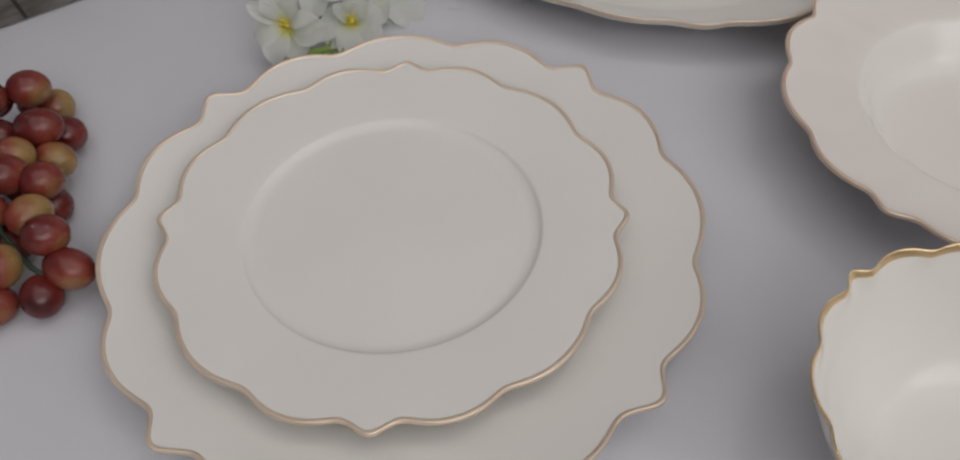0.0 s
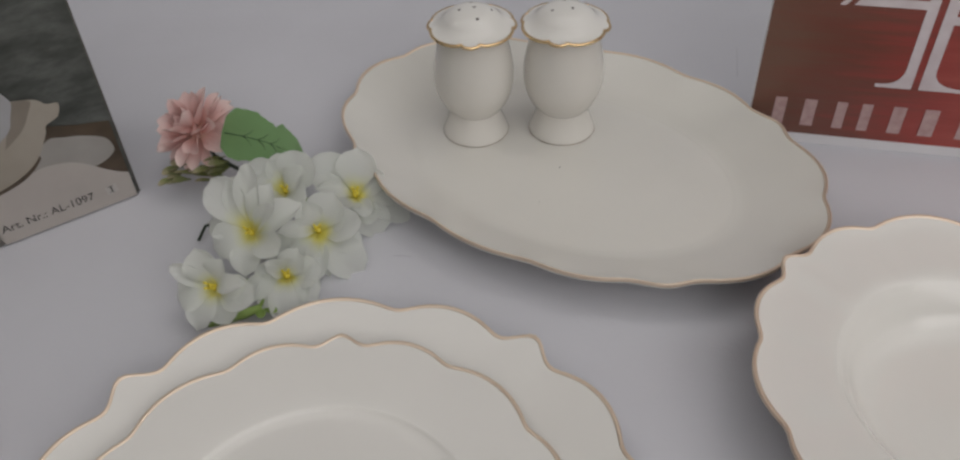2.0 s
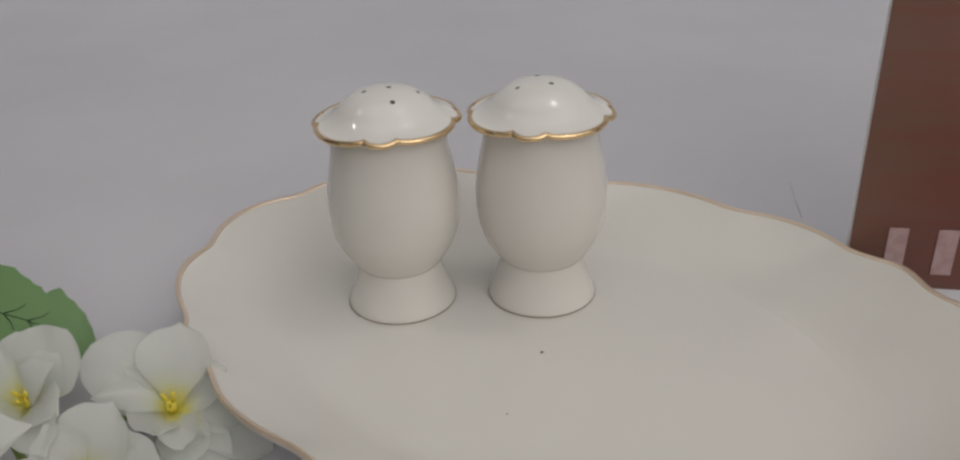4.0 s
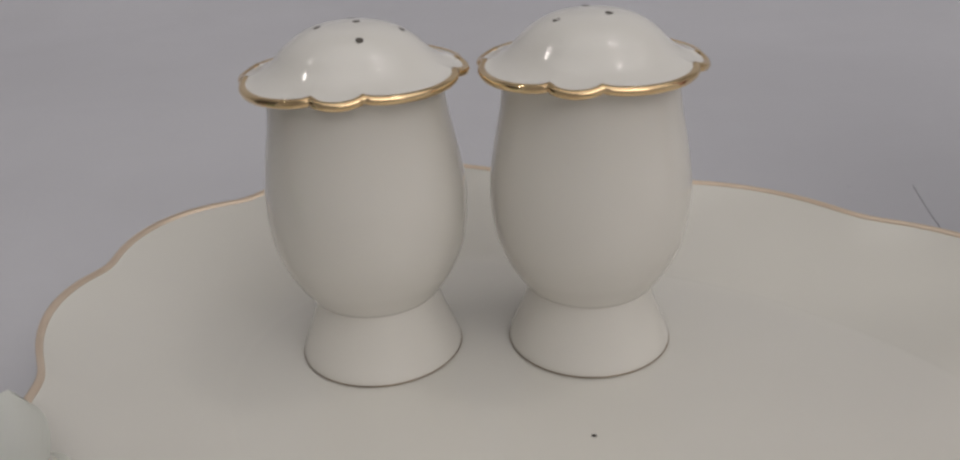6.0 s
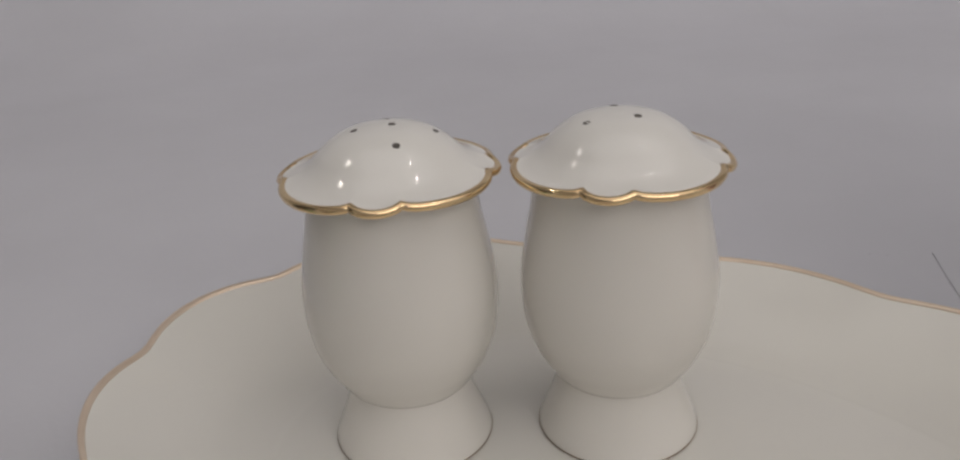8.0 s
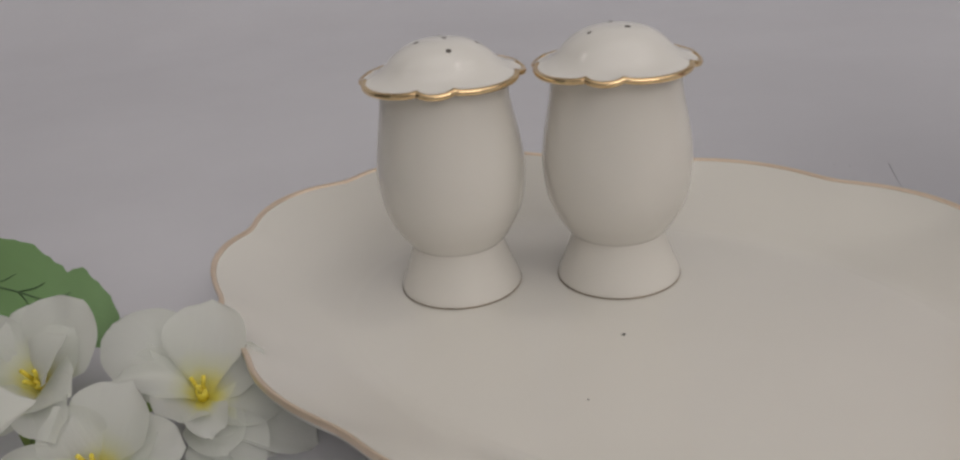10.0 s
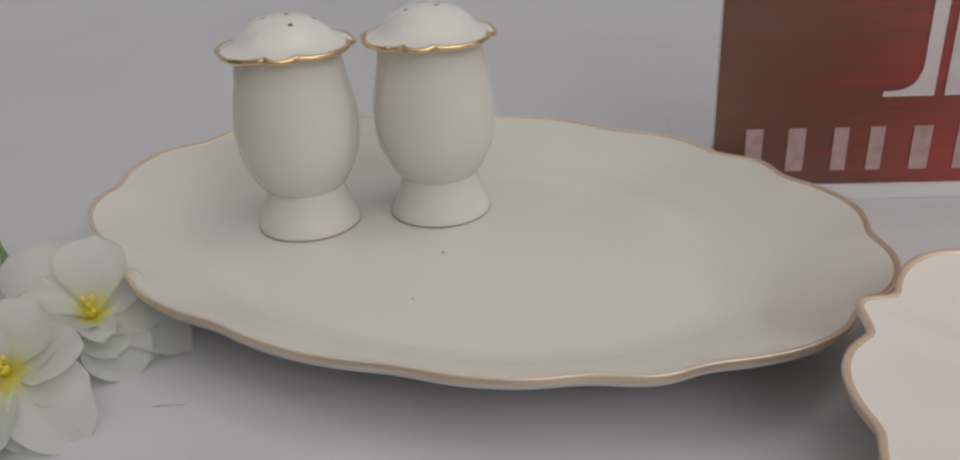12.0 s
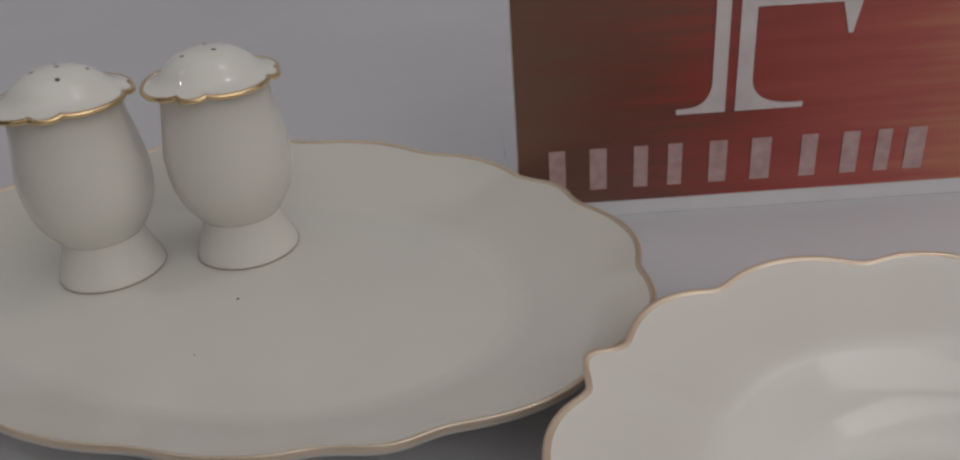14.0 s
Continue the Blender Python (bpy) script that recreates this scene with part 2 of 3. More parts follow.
def rings_bm(rings, closed_ends=True):
    """Joins rings of points, all of one length, to a skin."""
    bm = bmesh.new()
    rows = [[bm.verts.new(p) for p in ring] for ring in rings]
    n = len(rows[0])
    for a, b in zip(rows, rows[1:]):
        for i in range(n):
            bm.faces.new((a[i], a[(i + 1) % n], b[(i + 1) % n], b[i]))
    if closed_ends:
        bm.faces.new(rows[0][::-1])
        bm.faces.new(rows[-1])
    bmesh.ops.recalc_face_normals(bm, faces=bm.faces)
    return bm


def tube_bm(points, radius, sides=8, closed=False, flat=1.0, taper=None):
    """A tube along points; flat squeezes its height."""
    pts = [Vector(p) for p in points]
    n = len(pts)
    rings = []
    for i, p in enumerate(pts):
        a = pts[(i - 1) % n] if closed or i else p
        b = pts[(i + 1) % n] if closed or i < n - 1 else p
        d = (b - a).normalized()
        side = d.cross(Vector((0, 0, 1)))
        side = side.normalized() if side.length > 1e-6 else Vector((1, 0, 0))
        up = side.cross(d)
        r = radius * (taper(i / (n - 1)) if taper else 1)
        rings.append([p + side * (r * math.cos(k * math.tau / sides)) + up * (r * flat * math.sin(k * math.tau / sides)) for k in range(sides)])
    if closed:
        rings.append(rings[0])
        bm = rings_bm(rings, False)
        bmesh.ops.remove_doubles(bm, verts=bm.verts, dist=1e-7)
        return bm
    return rings_bm(rings)


def spline(points, steps):
    """Catmull-Rom through 2D points."""
    pts = [points[0], *points, points[-1]]
    out = []
    for i in range(1, len(pts) - 2):
        p0, p1, p2, p3 = (np.array(p, float) for p in pts[i - 1 : i + 3])
        for k in range(steps):
            t = k / steps
            out.append(tuple(0.5 * (2 * p1 + (p2 - p0) * t + (2 * p0 - 5 * p1 + 4 * p2 - p3) * t * t + (3 * p1 - p0 - 3 * p2 + p3) * t**3)))
    out.append(tuple(points[-1]))
    return out


def flat_bm(points, y=0.0):
    """A flat shape standing in the xz plane."""
    bm = bmesh.new()
    bm.faces.new([bm.verts.new((x, y, z)) for x, z in points])
    bmesh.ops.triangulate(bm, faces=bm.faces, ngon_method="EAR_CLIP")
    for f in bm.faces:
        f.normal_update()
        if f.normal.y > 0:
            f.normal_flip()
    return bm


# ---- the setting ----
def sweep_cover():
    """The white cover: flat on the table, rising in a curve behind."""
    prof = [(-0.75, 0.0), (0.0, 0.0), (0.40, 0.0), (0.78, 0.0)]
    for k in range(1, 13):
        a = radians(90 * k / 12)
        prof.append((0.78 + 0.26 * math.sin(a), 0.26 - 0.26 * math.cos(a)))
    prof.append((1.04, 0.80))
    bm = bmesh.new()
    xs = np.linspace(-1.4, 1.6, 61)
    rows = []
    for y, z in prof:
        row = []
        for x in xs:
            w = max(0.0, y - 0.72)
            dy = 0.05 * w * math.sin(7.0 * x + 1.0) + 0.03 * w * math.sin(17.0 * x)
            row.append(bm.verts.new((x, y + dy, z)))
        rows.append(row)
    for a, b in zip(rows, rows[1:]):
        for i in range(len(xs) - 1):
            bm.faces.new((a[i], a[i + 1], b[i + 1], b[i]))
    ob = part("table_cover", bm, CLOTH)
    return tagged(ob, "smooth white table cover that rises behind as a backdrop", "table cover", kind="structure")


sweep_cover()
tagged(part("table", box_bm(-1.4, 1.6, -0.75, 1.06, -0.05, -0.003, 0.004), CARD), "plain white table top under a white cover", "table", kind="structure")
# unseen walls, floor and ceiling, added to close the room and bounce fill light
for nm, b in (("wall_north", (-2.2, 2.4, 1.9, 2.0, -0.75, 2.1)), ("wall_south", (-2.2, 2.4, -1.9, -1.8, -0.75, 2.1)), ("wall_west", (-2.3, -2.2, -1.8, 1.9, -0.75, 2.1)), ("wall_east", (2.4, 2.5, -1.8, 1.9, -0.75, 2.1)), ("floor", (-2.3, 2.5, -1.9, 2.0, -0.85, -0.75)), ("ceiling", (-2.3, 2.5, -1.9, 2.0, 2.1, 2.2))):
    tagged(part(nm, box_bm(*b), WALL, smooth=False), "unseen plain light grey " + nm.split("_")[0], nm.split("_")[0], kind="structure")


# ---- scalloped tableware ----
SIDES = 288


def scallop(tip, notch, phase, smooth=3):
    """Radii, as shares of the lobes' radius, of an edge with three lobes and a pointed tip in each quarter."""
    bounds = (7.0, 30.5, 59.5, 83.0)
    out = []
    for i in range(SIDES):
        a = (i * 360 / SIDES - phase) % 90
        near = min(a, 90 - a)
        if near < 7.0:
            r = notch + (tip - notch) * (1 - near / 7.0) ** 1.35
        else:
            for lo, hi in zip(bounds, bounds[1:]):
                if lo <= a <= hi:
                    r = notch + (1 - notch) * abs(math.sin(math.pi * (a - lo) / (hi - lo))) ** 0.8
                    break
        out.append(r)
    for _ in range(smooth):
        out = [0.25 * out[i - 1] + 0.5 * out[i] + 0.25 * out[(i + 1) % SIDES] for i in range(SIDES)]
    return out


def oval_scallop(tip, notch, smooth=4):
    """The same kind of edge for an oval, mirrored on both axes: three lobes at each end and along each side."""
    out = []
    for i in range(SIDES):
        a = i * 360 / SIDES % 180
        a = min(a, 180 - a)
        near = abs(a - 49.5)
        if near < 8:
            r = notch + (tip - notch) * (1 - near / 8) ** 1.2
        else:
            lo, hi = next(p for p in ((-15, 15), (15, 41.5), (57.5, 78), (78, 102)) if p[0] <= a <= p[1])
            r = notch + (1 - notch) * abs(math.sin(math.pi * (a - lo) / (hi - lo))) ** 0.8
        out.append(r)
    for _ in range(smooth):
        out = [0.25 * out[i - 1] + 0.5 * out[i] + 0.25 * out[(i + 1) % SIDES] for i in range(SIDES)]
    return out


def dish(name, at, rx, ry, edge, top, under, trim, body_mat, gold_mat_, label, category, blend=0.5, lift=1.0):
    """A dish from the inside's profile and the underside's, (share of radius, height) from the middle out."""
    ob = thing(name, at, label, category)
    zr = top[-1][1]
    slope = (zr - top[-2][1]) / ((1 - top[-2][0]) * rx)

    def ring(s, z):
        t = min(1.0, max(0.0, (s - blend) / (1 - blend)))
        t = t * t * (3 - 2 * t)
        pts = []
        for i in range(SIDES):
            k = s * (1 + (edge[i] - 1) * t)
            a = i * math.tau / SIDES
            pts.append((rx * k * math.cos(a), ry * k * math.sin(a), z + (edge[i] - 1) * t * lift * slope * rx))
        return pts

    inside, below = spline(top, 7), spline(under, 6)
    rings = [ring(max(s, 0.004), z) for s, z in inside] + [ring(max(s, 0.004), z) for s, z in below[::-1]]
    part("body", rings_bm(rings), body_mat, ob)
    # a thin gold skin that wraps the edge from the top to the outer side
    mm = 0.001 / rx
    wrap = [(1 - 1.25 * trim * mm, zr - 0.00125 * trim * slope - 0.0001), (1 - 1.15 * trim * mm, zr - 0.00115 * trim * slope + 0.00030), (1 - 0.4 * mm, zr - 0.0004 * slope + 0.00036), (1 + 0.10 * mm, zr + 0.00015),
            (1 + 0.26 * mm, zr - 0.0003), (1 + 0.26 * mm, zr - 0.0010 * trim), (1 + 0.18 * mm, zr - 0.0013 * trim), (1 - 0.1 * mm, zr - 0.0014 * trim)]
    part("gold_rim", rings_bm([ring(a, b) for a, b in wrap], False), gold_mat_, ob, "thin worn gold line along the scalloped edge")
    return ob


def rim_under(top, thick, foot):
    """The underside that follows the inside at a thickness, with a foot ring."""
    zr = top[-1][1]
    low = [(s, z - thick) for s, z in top if foot + 0.05 < s < 0.97]
    return [(0.0, 0.002), (foot - 0.08, 0.002), (foot - 0.03, 0.0), (foot, 0.0), (foot + 0.03, 0.003), *low, (0.985, zr - thick * 0.75), (1.0, zr - thick * 0.35), (1.0, zr)]


CHARGER_TOP = [(0, 0.0060), (0.3, 0.0060), (0.55, 0.0062), (0.62, 0.0078), (0.70, 0.0110), (0.80, 0.0142), (0.92, 0.0186), (1.0, 0.0217)]
dish("charger_plate", pose(-0.0008, 0.0010, 0.0), 0.1347, 0.1347, scallop(1.036, 0.945, 45), CHARGER_TOP, rim_under(CHARGER_TOP, 0.0034, 0.6), 1.5, PORCELAIN, GOLD,
     "large cream porcelain charger plate with scalloped gold edge", "plate", blend=0.76)
DINNER_TOP = [(0, 0.0116), (0.3, 0.0116), (0.50, 0.0117), (0.57, 0.0119), (0.605, 0.0122), (0.630, 0.0131), (0.645, 0.0143), (0.656, 0.0148), (0.70, 0.0156), (0.82, 0.0174), (0.92, 0.0187), (1.0, 0.0199)]
dish("dinner_plate", pose(-0.0054, 0.0033, 0.0062, 0, 0, -5.6), 0.1038, 0.1038, scallop(1.026, 0.948, 0), DINNER_TOP, rim_under(DINNER_TOP, 0.0032, 0.55), 1.5, PORCELAIN, GOLD,
     "cream porcelain dinner plate with scalloped gold edge stacked on the charger", "plate", blend=0.78)
PLATTER_TOP = [(0, 0.0083), (0.4, 0.0083), (0.62, 0.0084), (0.67, 0.0088), (0.71, 0.0099), (0.76, 0.0124), (0.85, 0.0173), (0.93, 0.0217), (1.0, 0.0259)]
dish("oval_platter", pose(0.1381, 0.2431, 0, 0, 0, -39.4), 0.1532, 0.1049, oval_scallop(1.006, 0.964), PLATTER_TOP,
     [(0.0, 0.002), (0.50, 0.002), (0.55, 0.0), (0.59, 0.0), (0.62, 0.003), (0.70, 0.0060), (0.80, 0.0107), (0.92, 0.0172), (0.98, 0.0210), (0.996, 0.0226), (1.0, 0.0237), (1.0, 0.0259)],
     1.55, PORCELAIN_WARM, GOLD, "large oval ivory porcelain platter with scalloped gold edge holding two shakers", "platter", blend=0.80, lift=0.4)
SOUP_TOP = [(0, 0.0085), (0.25, 0.0085), (0.42, 0.0092), (0.50, 0.0135), (0.56, 0.0215), (0.605, 0.0272), (0.65, 0.0302), (0.80, 0.0324), (0.92, 0.0347), (1.0, 0.0370)]
dish("soup_plate", pose(0.2844, 0.0380, 0), 0.1027, 0.1027, scallop(1.027, 0.945, 128), SOUP_TOP, rim_under(SOUP_TOP, 0.0036, 0.42), 1.45, PORCELAIN, GOLD,
     "deep cream porcelain soup plate with broad scalloped gold-edged rim", "plate")
BOWL_TOP = [(0, 0.0090), (0.25, 0.0090), (0.42, 0.0094), (0.52, 0.0120), (0.66, 0.0215), (0.80, 0.0355), (0.90, 0.0475), (1.0, 0.0590)]
dish("small_bowl", pose(0.2013, -0.1258, 0), 0.0657, 0.0657, scallop(1.03, 0.945, 122.4), BOWL_TOP,
     [(0.0, 0.003), (0.36, 0.003), (0.42, 0.0), (0.46, 0.0), (0.50, 0.005), (0.68, 0.0175), (0.83, 0.033), (0.93, 0.0455), (0.99, 0.055), (1.0, 0.0572), (1.0, 0.0590)],
     1.45, PORCELAIN, GOLD_BRIGHT, "small deep cream porcelain bowl with scalloped bright gold edge", "bowl", blend=0.90, lift=0.12)


# ---- shakers ----
def shaker(at, holes, turn, dome_up, label):
    ob = thing("shaker", at, label, "shaker", "shakers on the platter")
    prof = [(0.0170, 0.0006), (0.0203, 0.0), (0.0208, 0.0008), (0.0202, 0.0030), (0.0184, 0.0074), (0.0167, 0.0121), (0.0156, 0.0160), (0.0156, 0.0168), (0.0170, 0.0182), (0.0190, 0.0212), (0.0211, 0.0250), (0.0233, 0.0310), (0.0243, 0.0380), (0.0244, 0.0440), (0.0239, 0.0490), (0.0227, 0.0560), (0.0214, 0.0625), (0.0207, 0.0685), (0.0209, 0.0718)]
    n = 96
    skin = spline(prof, 5)
    rings = [[(r * math.cos(i * math.tau / n), r * math.sin(i * math.tau / n), z) for i in range(n)] for r, z in skin]
    part("body", rings_bm(rings), PORCELAIN_SHAKER, ob)
    part("foot_ring", tube_bm([(0.0208 * math.cos(i * math.tau / 64), 0.0208 * math.sin(i * math.tau / 64), 0.0004) for i in range(64)], 0.00021, 6, True), FOOT_LINE, ob, "dull brown line round the foot")
    # lid: a dome with a thin scalloped brim
    n = 192
    lobes = []
    for i in range(n):
        a = (i * 360 / n - turn) % 90
        u = a / 27 if a < 27 else (a - 27) / 63
        lobes.append(1.0 - 0.075 * (1 - abs(math.sin(math.pi * u)) ** (0.6 if a < 27 else 0.4)))
    dome = [(0.0005, 0.0850), (0.006, 0.0846), (0.0108, 0.0832), (0.0150, 0.0805), (0.0178, 0.0778), (0.0202, 0.0760), (0.0232, 0.0746), (0.0260, 0.0739)]
    dome = [(r, z + dome_up * max(0.0, min(1.0, (0.0215 - r) / 0.006))) for r, z in dome]
    low = [(0.0260, 0.0727), (0.0240, 0.0725), (0.0205, 0.0718)]

    def lid_ring(r, z):
        t = max(0.0, (r - 0.018) / 0.0078)
        return [(r * (1 + (lobes[i] - 1) * t) * math.cos(i * math.tau / n), r * (1 + (lobes[i] - 1) * t) * math.sin(i * math.tau / n), z - (lobes[i] - 1) * t * 0.015) for i in range(n)]

    lid = part("lid", rings_bm([lid_ring(r, z) for r, z in spline(dome, 5) + low]), PORCELAIN, ob)
    part("gold_rim", tube_bm(lid_ring(0.0257, 0.0732), 0.0011, 8, True), GOLD_BRIGHT, lid, "shiny gold line along the lid's scalloped brim")
    # each hole is a flat dark disc, its inner shade put into the colour
    for x, y in holes:
        r = math.hypot(x, y)
        z = np.interp(r, [p[0] for p in dome], [p[1] for p in dome])
        bm = bmesh.new()
        bmesh.ops.create_cone(bm, cap_ends=True, segments=14, radius1=0.00090, radius2=0.00090, depth=0.0003)
        part("hole_disc", bm, HOLE, lid, m=Matrix.Translation((x, y, z)) @ Euler((-math.atan2(y, 0.03), math.atan2(x, 0.03), 0)).to_matrix().to_4x4(), smooth=False)
    return ob


shaker(pose(0.0860, 0.2866, 0.0083), [(0.0024, -0.0107), (-0.0070, -0.0008), (0.0116, -0.0007), (0.0018, 0.0002), (0.0006, 0.0072)], -111, 0.0,
       "ivory porcelain shaker with five holes and gold-edged lid")
shaker(pose(0.1402, 0.2805, 0.0083), [(-0.0085, -0.0032), (0.0031, -0.0042), (0.0002, 0.0064)], -124, 0.0003,
       "ivory porcelain shaker with three holes and gold-edged lid")


# ---- printed sign ----
sign = thing("display_sign", pose(0.3057, 0.2469, 0, 0, 0, -18.0), "red-brown printed sign board with a large pale emblem", "sign")
part("board", box_bm(-0.0532, 0.1560, 0.0, 0.0014, 0.0, 0.26, 0.0003), CARD, sign, "white board edge", smooth=False)
part("print", flat_bm([(-0.0525, 0.0076), (0.1554, 0.0076), (0.1554, 0.2585), (-0.0525, 0.2585)], -0.0005), SIGN, sign, smooth=False)


def emblem(points):
    part("emblem_piece", flat_bm(points, -0.0009), SIGN_PALE, sign, "pale pink printed emblem", smooth=False)


def stem(inner, outer, tip):
    """A stem with a curved serif on its outer side, in level slices."""
    bm = bmesh.new()
    rows = [(tip, 0.0457), (tip, 0.0480)]
    for k in range(1, 11):
        a = radians(90 * k / 10)
        rows.append((tip + (outer - tip) * math.sin(a) ** 0.85, 0.0480 + 0.0115 * (1 - math.cos(a)) ** 1.3))
    rows.append((outer, 0.165))
    pairs = [(bm.verts.new((inner, -0.0009, z)), bm.verts.new((x, -0.0009, z))) for x, z in rows]
    for (a, b), (c, d) in zip(pairs, pairs[1:]):
        bm.faces.new((a, b, d, c))
    part("emblem_piece", bm, SIGN_PALE, sign, "pale pink printed emblem", smooth=False)


stem(0.0338, 0.0280, 0.0137)
stem(0.0378, 0.0442, 0.0656)
emblem([(-0.0100, 0.0965), (0.0280, 0.0965), (0.0280, 0.1017), (0.0030, 0.1017)])
emblem([(-0.0100, 0.0965), (0.0030, 0.1017), (0.0270, 0.1350), (0.0195, 0.1350)])
emblem([(-0.0175, 0.0962), (-0.0140, 0.0962), (0.0155, 0.1350), (0.0118, 0.1350)])
emblem([(0.0775, 0.0880), (0.0808, 0.0755), (0.0825, 0.0755), (0.0850, 0.0880)])
emblem([(0.0442, 0.0935), (0.0850, 0.0935), (0.0850, 0.0880), (0.0442, 0.0885)])
# an illegible line of wording, one bar a letter
for x0, x1 in ((-0.0395, -0.0325), (-0.0222, -0.0150), (-0.0035, 0.0025), (0.0110, 0.0170), (0.0285, 0.0360), (0.0462, 0.0545), (0.0672, 0.0740), (0.0845, 0.0915), (0.0990, 0.1050), (0.1115, 0.1195)):
    part("wording_bar", flat_bm([(x0, 0.0139), (x1, 0.0139), (x1, 0.0330), (x0, 0.0330)], -0.0009), SIGN_LETTER, sign, "dusty pink printed bar", smooth=False)


# ---- product box ----
carton = thing("product_box", pose(-0.1238, 0.2595, 0, 0, 0, 28.0), "standing product box printed with grey slate and cream tableware picture", "box")
# shade along the box's right and bottom edges is put into this colour
part("body", box_bm(-0.30, 0.0012, 0.0004, 0.09, 0.0, 0.25, 0.0012), EDGE_SHADE, carton, "cardboard sides coloured dark as a shadow edge", smooth=False)
part("printed_front", flat_bm([(-0.2995, 0.0014), (0.0000, 0.0014), (0.0000, 0.2492), (-0.2995, 0.2492)], 0.0), SLATE, carton, "printed slate wall", smooth=False)


def printed(name, points, y, material):
    part(name, flat_bm(points, -y), material, carton, smooth=False)


def arc(cx, cz, rx, rz, a0, a1, n=24, wave=0.0, lobes=12):
    pts = []
    for k in range(n + 1):
        a = radians(a0 + (a1 - a0) * k / n)
        w = 1 + wave * math.cos(lobes * a)
        pts.append((cx + rx * w * math.cos(a), cz + rz * w * math.sin(a)))
    return pts


def smooth(points):
    return spline(points, 4)


printed("printed_planks", [(-0.2990, 0.0012), (-0.0785, 0.0012), (-0.0785, 0.0143), (-0.0837, 0.0221), (-0.0911, 0.0277), (-0.2990, 0.0260)], 0.0003, P_WOOD)
printed("printed_ground", [(-0.0480, 0.0640), (-0.0340, 0.0655), (-0.0180, 0.0600), (-0.0013, 0.0560), (-0.0013, 0.0120), (-0.0480, 0.0330)], 0.00045, P_BROWN)
printed("printed_saucer", smooth([(-0.0500, 0.0430), (-0.0357, 0.0566), (-0.0260, 0.0550), (-0.0175, 0.0525), (-0.0067, 0.0464), (-0.0039, 0.0390), (-0.0060, 0.0345), (-0.0159, 0.0305), (-0.0300, 0.0330)]), 0.0006, P_SAUCER)
printed("printed_cloth", [(-0.0013, 0.0012), *smooth([(-0.0776, 0.0012), (-0.0786, 0.0143), (-0.0837, 0.0221), (-0.0911, 0.0277), (-0.0992, 0.0268), (-0.0877, 0.0335), (-0.0660, 0.0365), (-0.0534, 0.0396), (-0.0476, 0.0412), (-0.0362, 0.0407), (-0.0243, 0.0364), (-0.0094, 0.0236), (-0.0013, 0.0190)])], 0.0008, P_CLOTH)
# the picture's own printed shadow under its bowl
printed("printed_bowl_shadow", smooth([(-0.0990, 0.0255), (-0.0870, 0.0305), (-0.0656, 0.0345), (-0.0520, 0.0388), (-0.0420, 0.0470), (-0.0440, 0.0500), (-0.0540, 0.0420), (-0.0656, 0.0385), (-0.0877, 0.0345)]), 0.0010, P_BROWN)
printed("printed_bowl", [*smooth([(-0.0430, 0.0860), (-0.0360, 0.0842), (-0.0315, 0.0823), (-0.0282, 0.0784), (-0.0224, 0.0768), (-0.0250, 0.0693), (-0.0324, 0.0661), (-0.0345, 0.0608), (-0.0427, 0.0486), (-0.0526, 0.0414), (-0.0656, 0.0369), (-0.0877, 0.0327), (-0.0990, 0.0282), (-0.1284, 0.0268)]), (-0.1750, 0.0300), (-0.1960, 0.0550), (-0.1900, 0.0850), (-0.1125, 0.1000)], 0.0012, P_BOWL)
printed("printed_inside", smooth([(-0.0560, 0.0600), (-0.0446, 0.0676), (-0.0375, 0.0775), (-0.0350, 0.0832), (-0.0430, 0.0856), (-0.0470, 0.0800)]), 0.0014, P_INSIDE)
printed("printed_plate", arc(-0.0925, 0.0857, 0.0480, 0.0308, 0, 360, 144, 0.014), 0.0016, P_WHITE)
for x in (-0.116, -0.176, -0.236):
    printed("printed_joint", [(x, 0.0015), (x + 0.0024, 0.0015), (x - 0.0005, 0.0225), (x - 0.0030, 0.0235)], 0.0006, P_DARK)
part("price_sticker", flat_bm([(-0.0165, 0.0085), (-0.0100, 0.0093), (-0.0108, 0.0150), (-0.0173, 0.0142)], -0.0010), P_STICKER, carton, "small clear square sticker", smooth=False)
for x0, x1, z0, z1 in ((-0.0142, -0.0134, 0.0102, 0.0137), (-0.0158, -0.0124, 0.0137, 0.0142), (-0.0152, -0.0128, 0.0098, 0.0103)):
    part("sticker_mark", flat_bm([(x0, z0), (x1, z0), (x1, z1), (x0, z1)], -0.0013), INK, carton, smooth=False)
text = bpy.data.curves.new("article_text", "FONT")
text.body, text.size, text.extrude = "Art. Nr.: AL-1097", 0.0072, 0.00005
tmp = bpy.data.objects.new("article_text", text)
scene.collection.objects.link(tmp)
text_mesh = bpy.data.meshes.new_from_object(tmp)
bpy.data.objects.remove(tmp)
text_mesh.materials.clear()
text_mesh.materials.append(INK)
part("article_text", text_mesh, None, carton, "black printed article number", m=pose(-0.0765, -0.0009, 0.0094, 90, 0, 0))


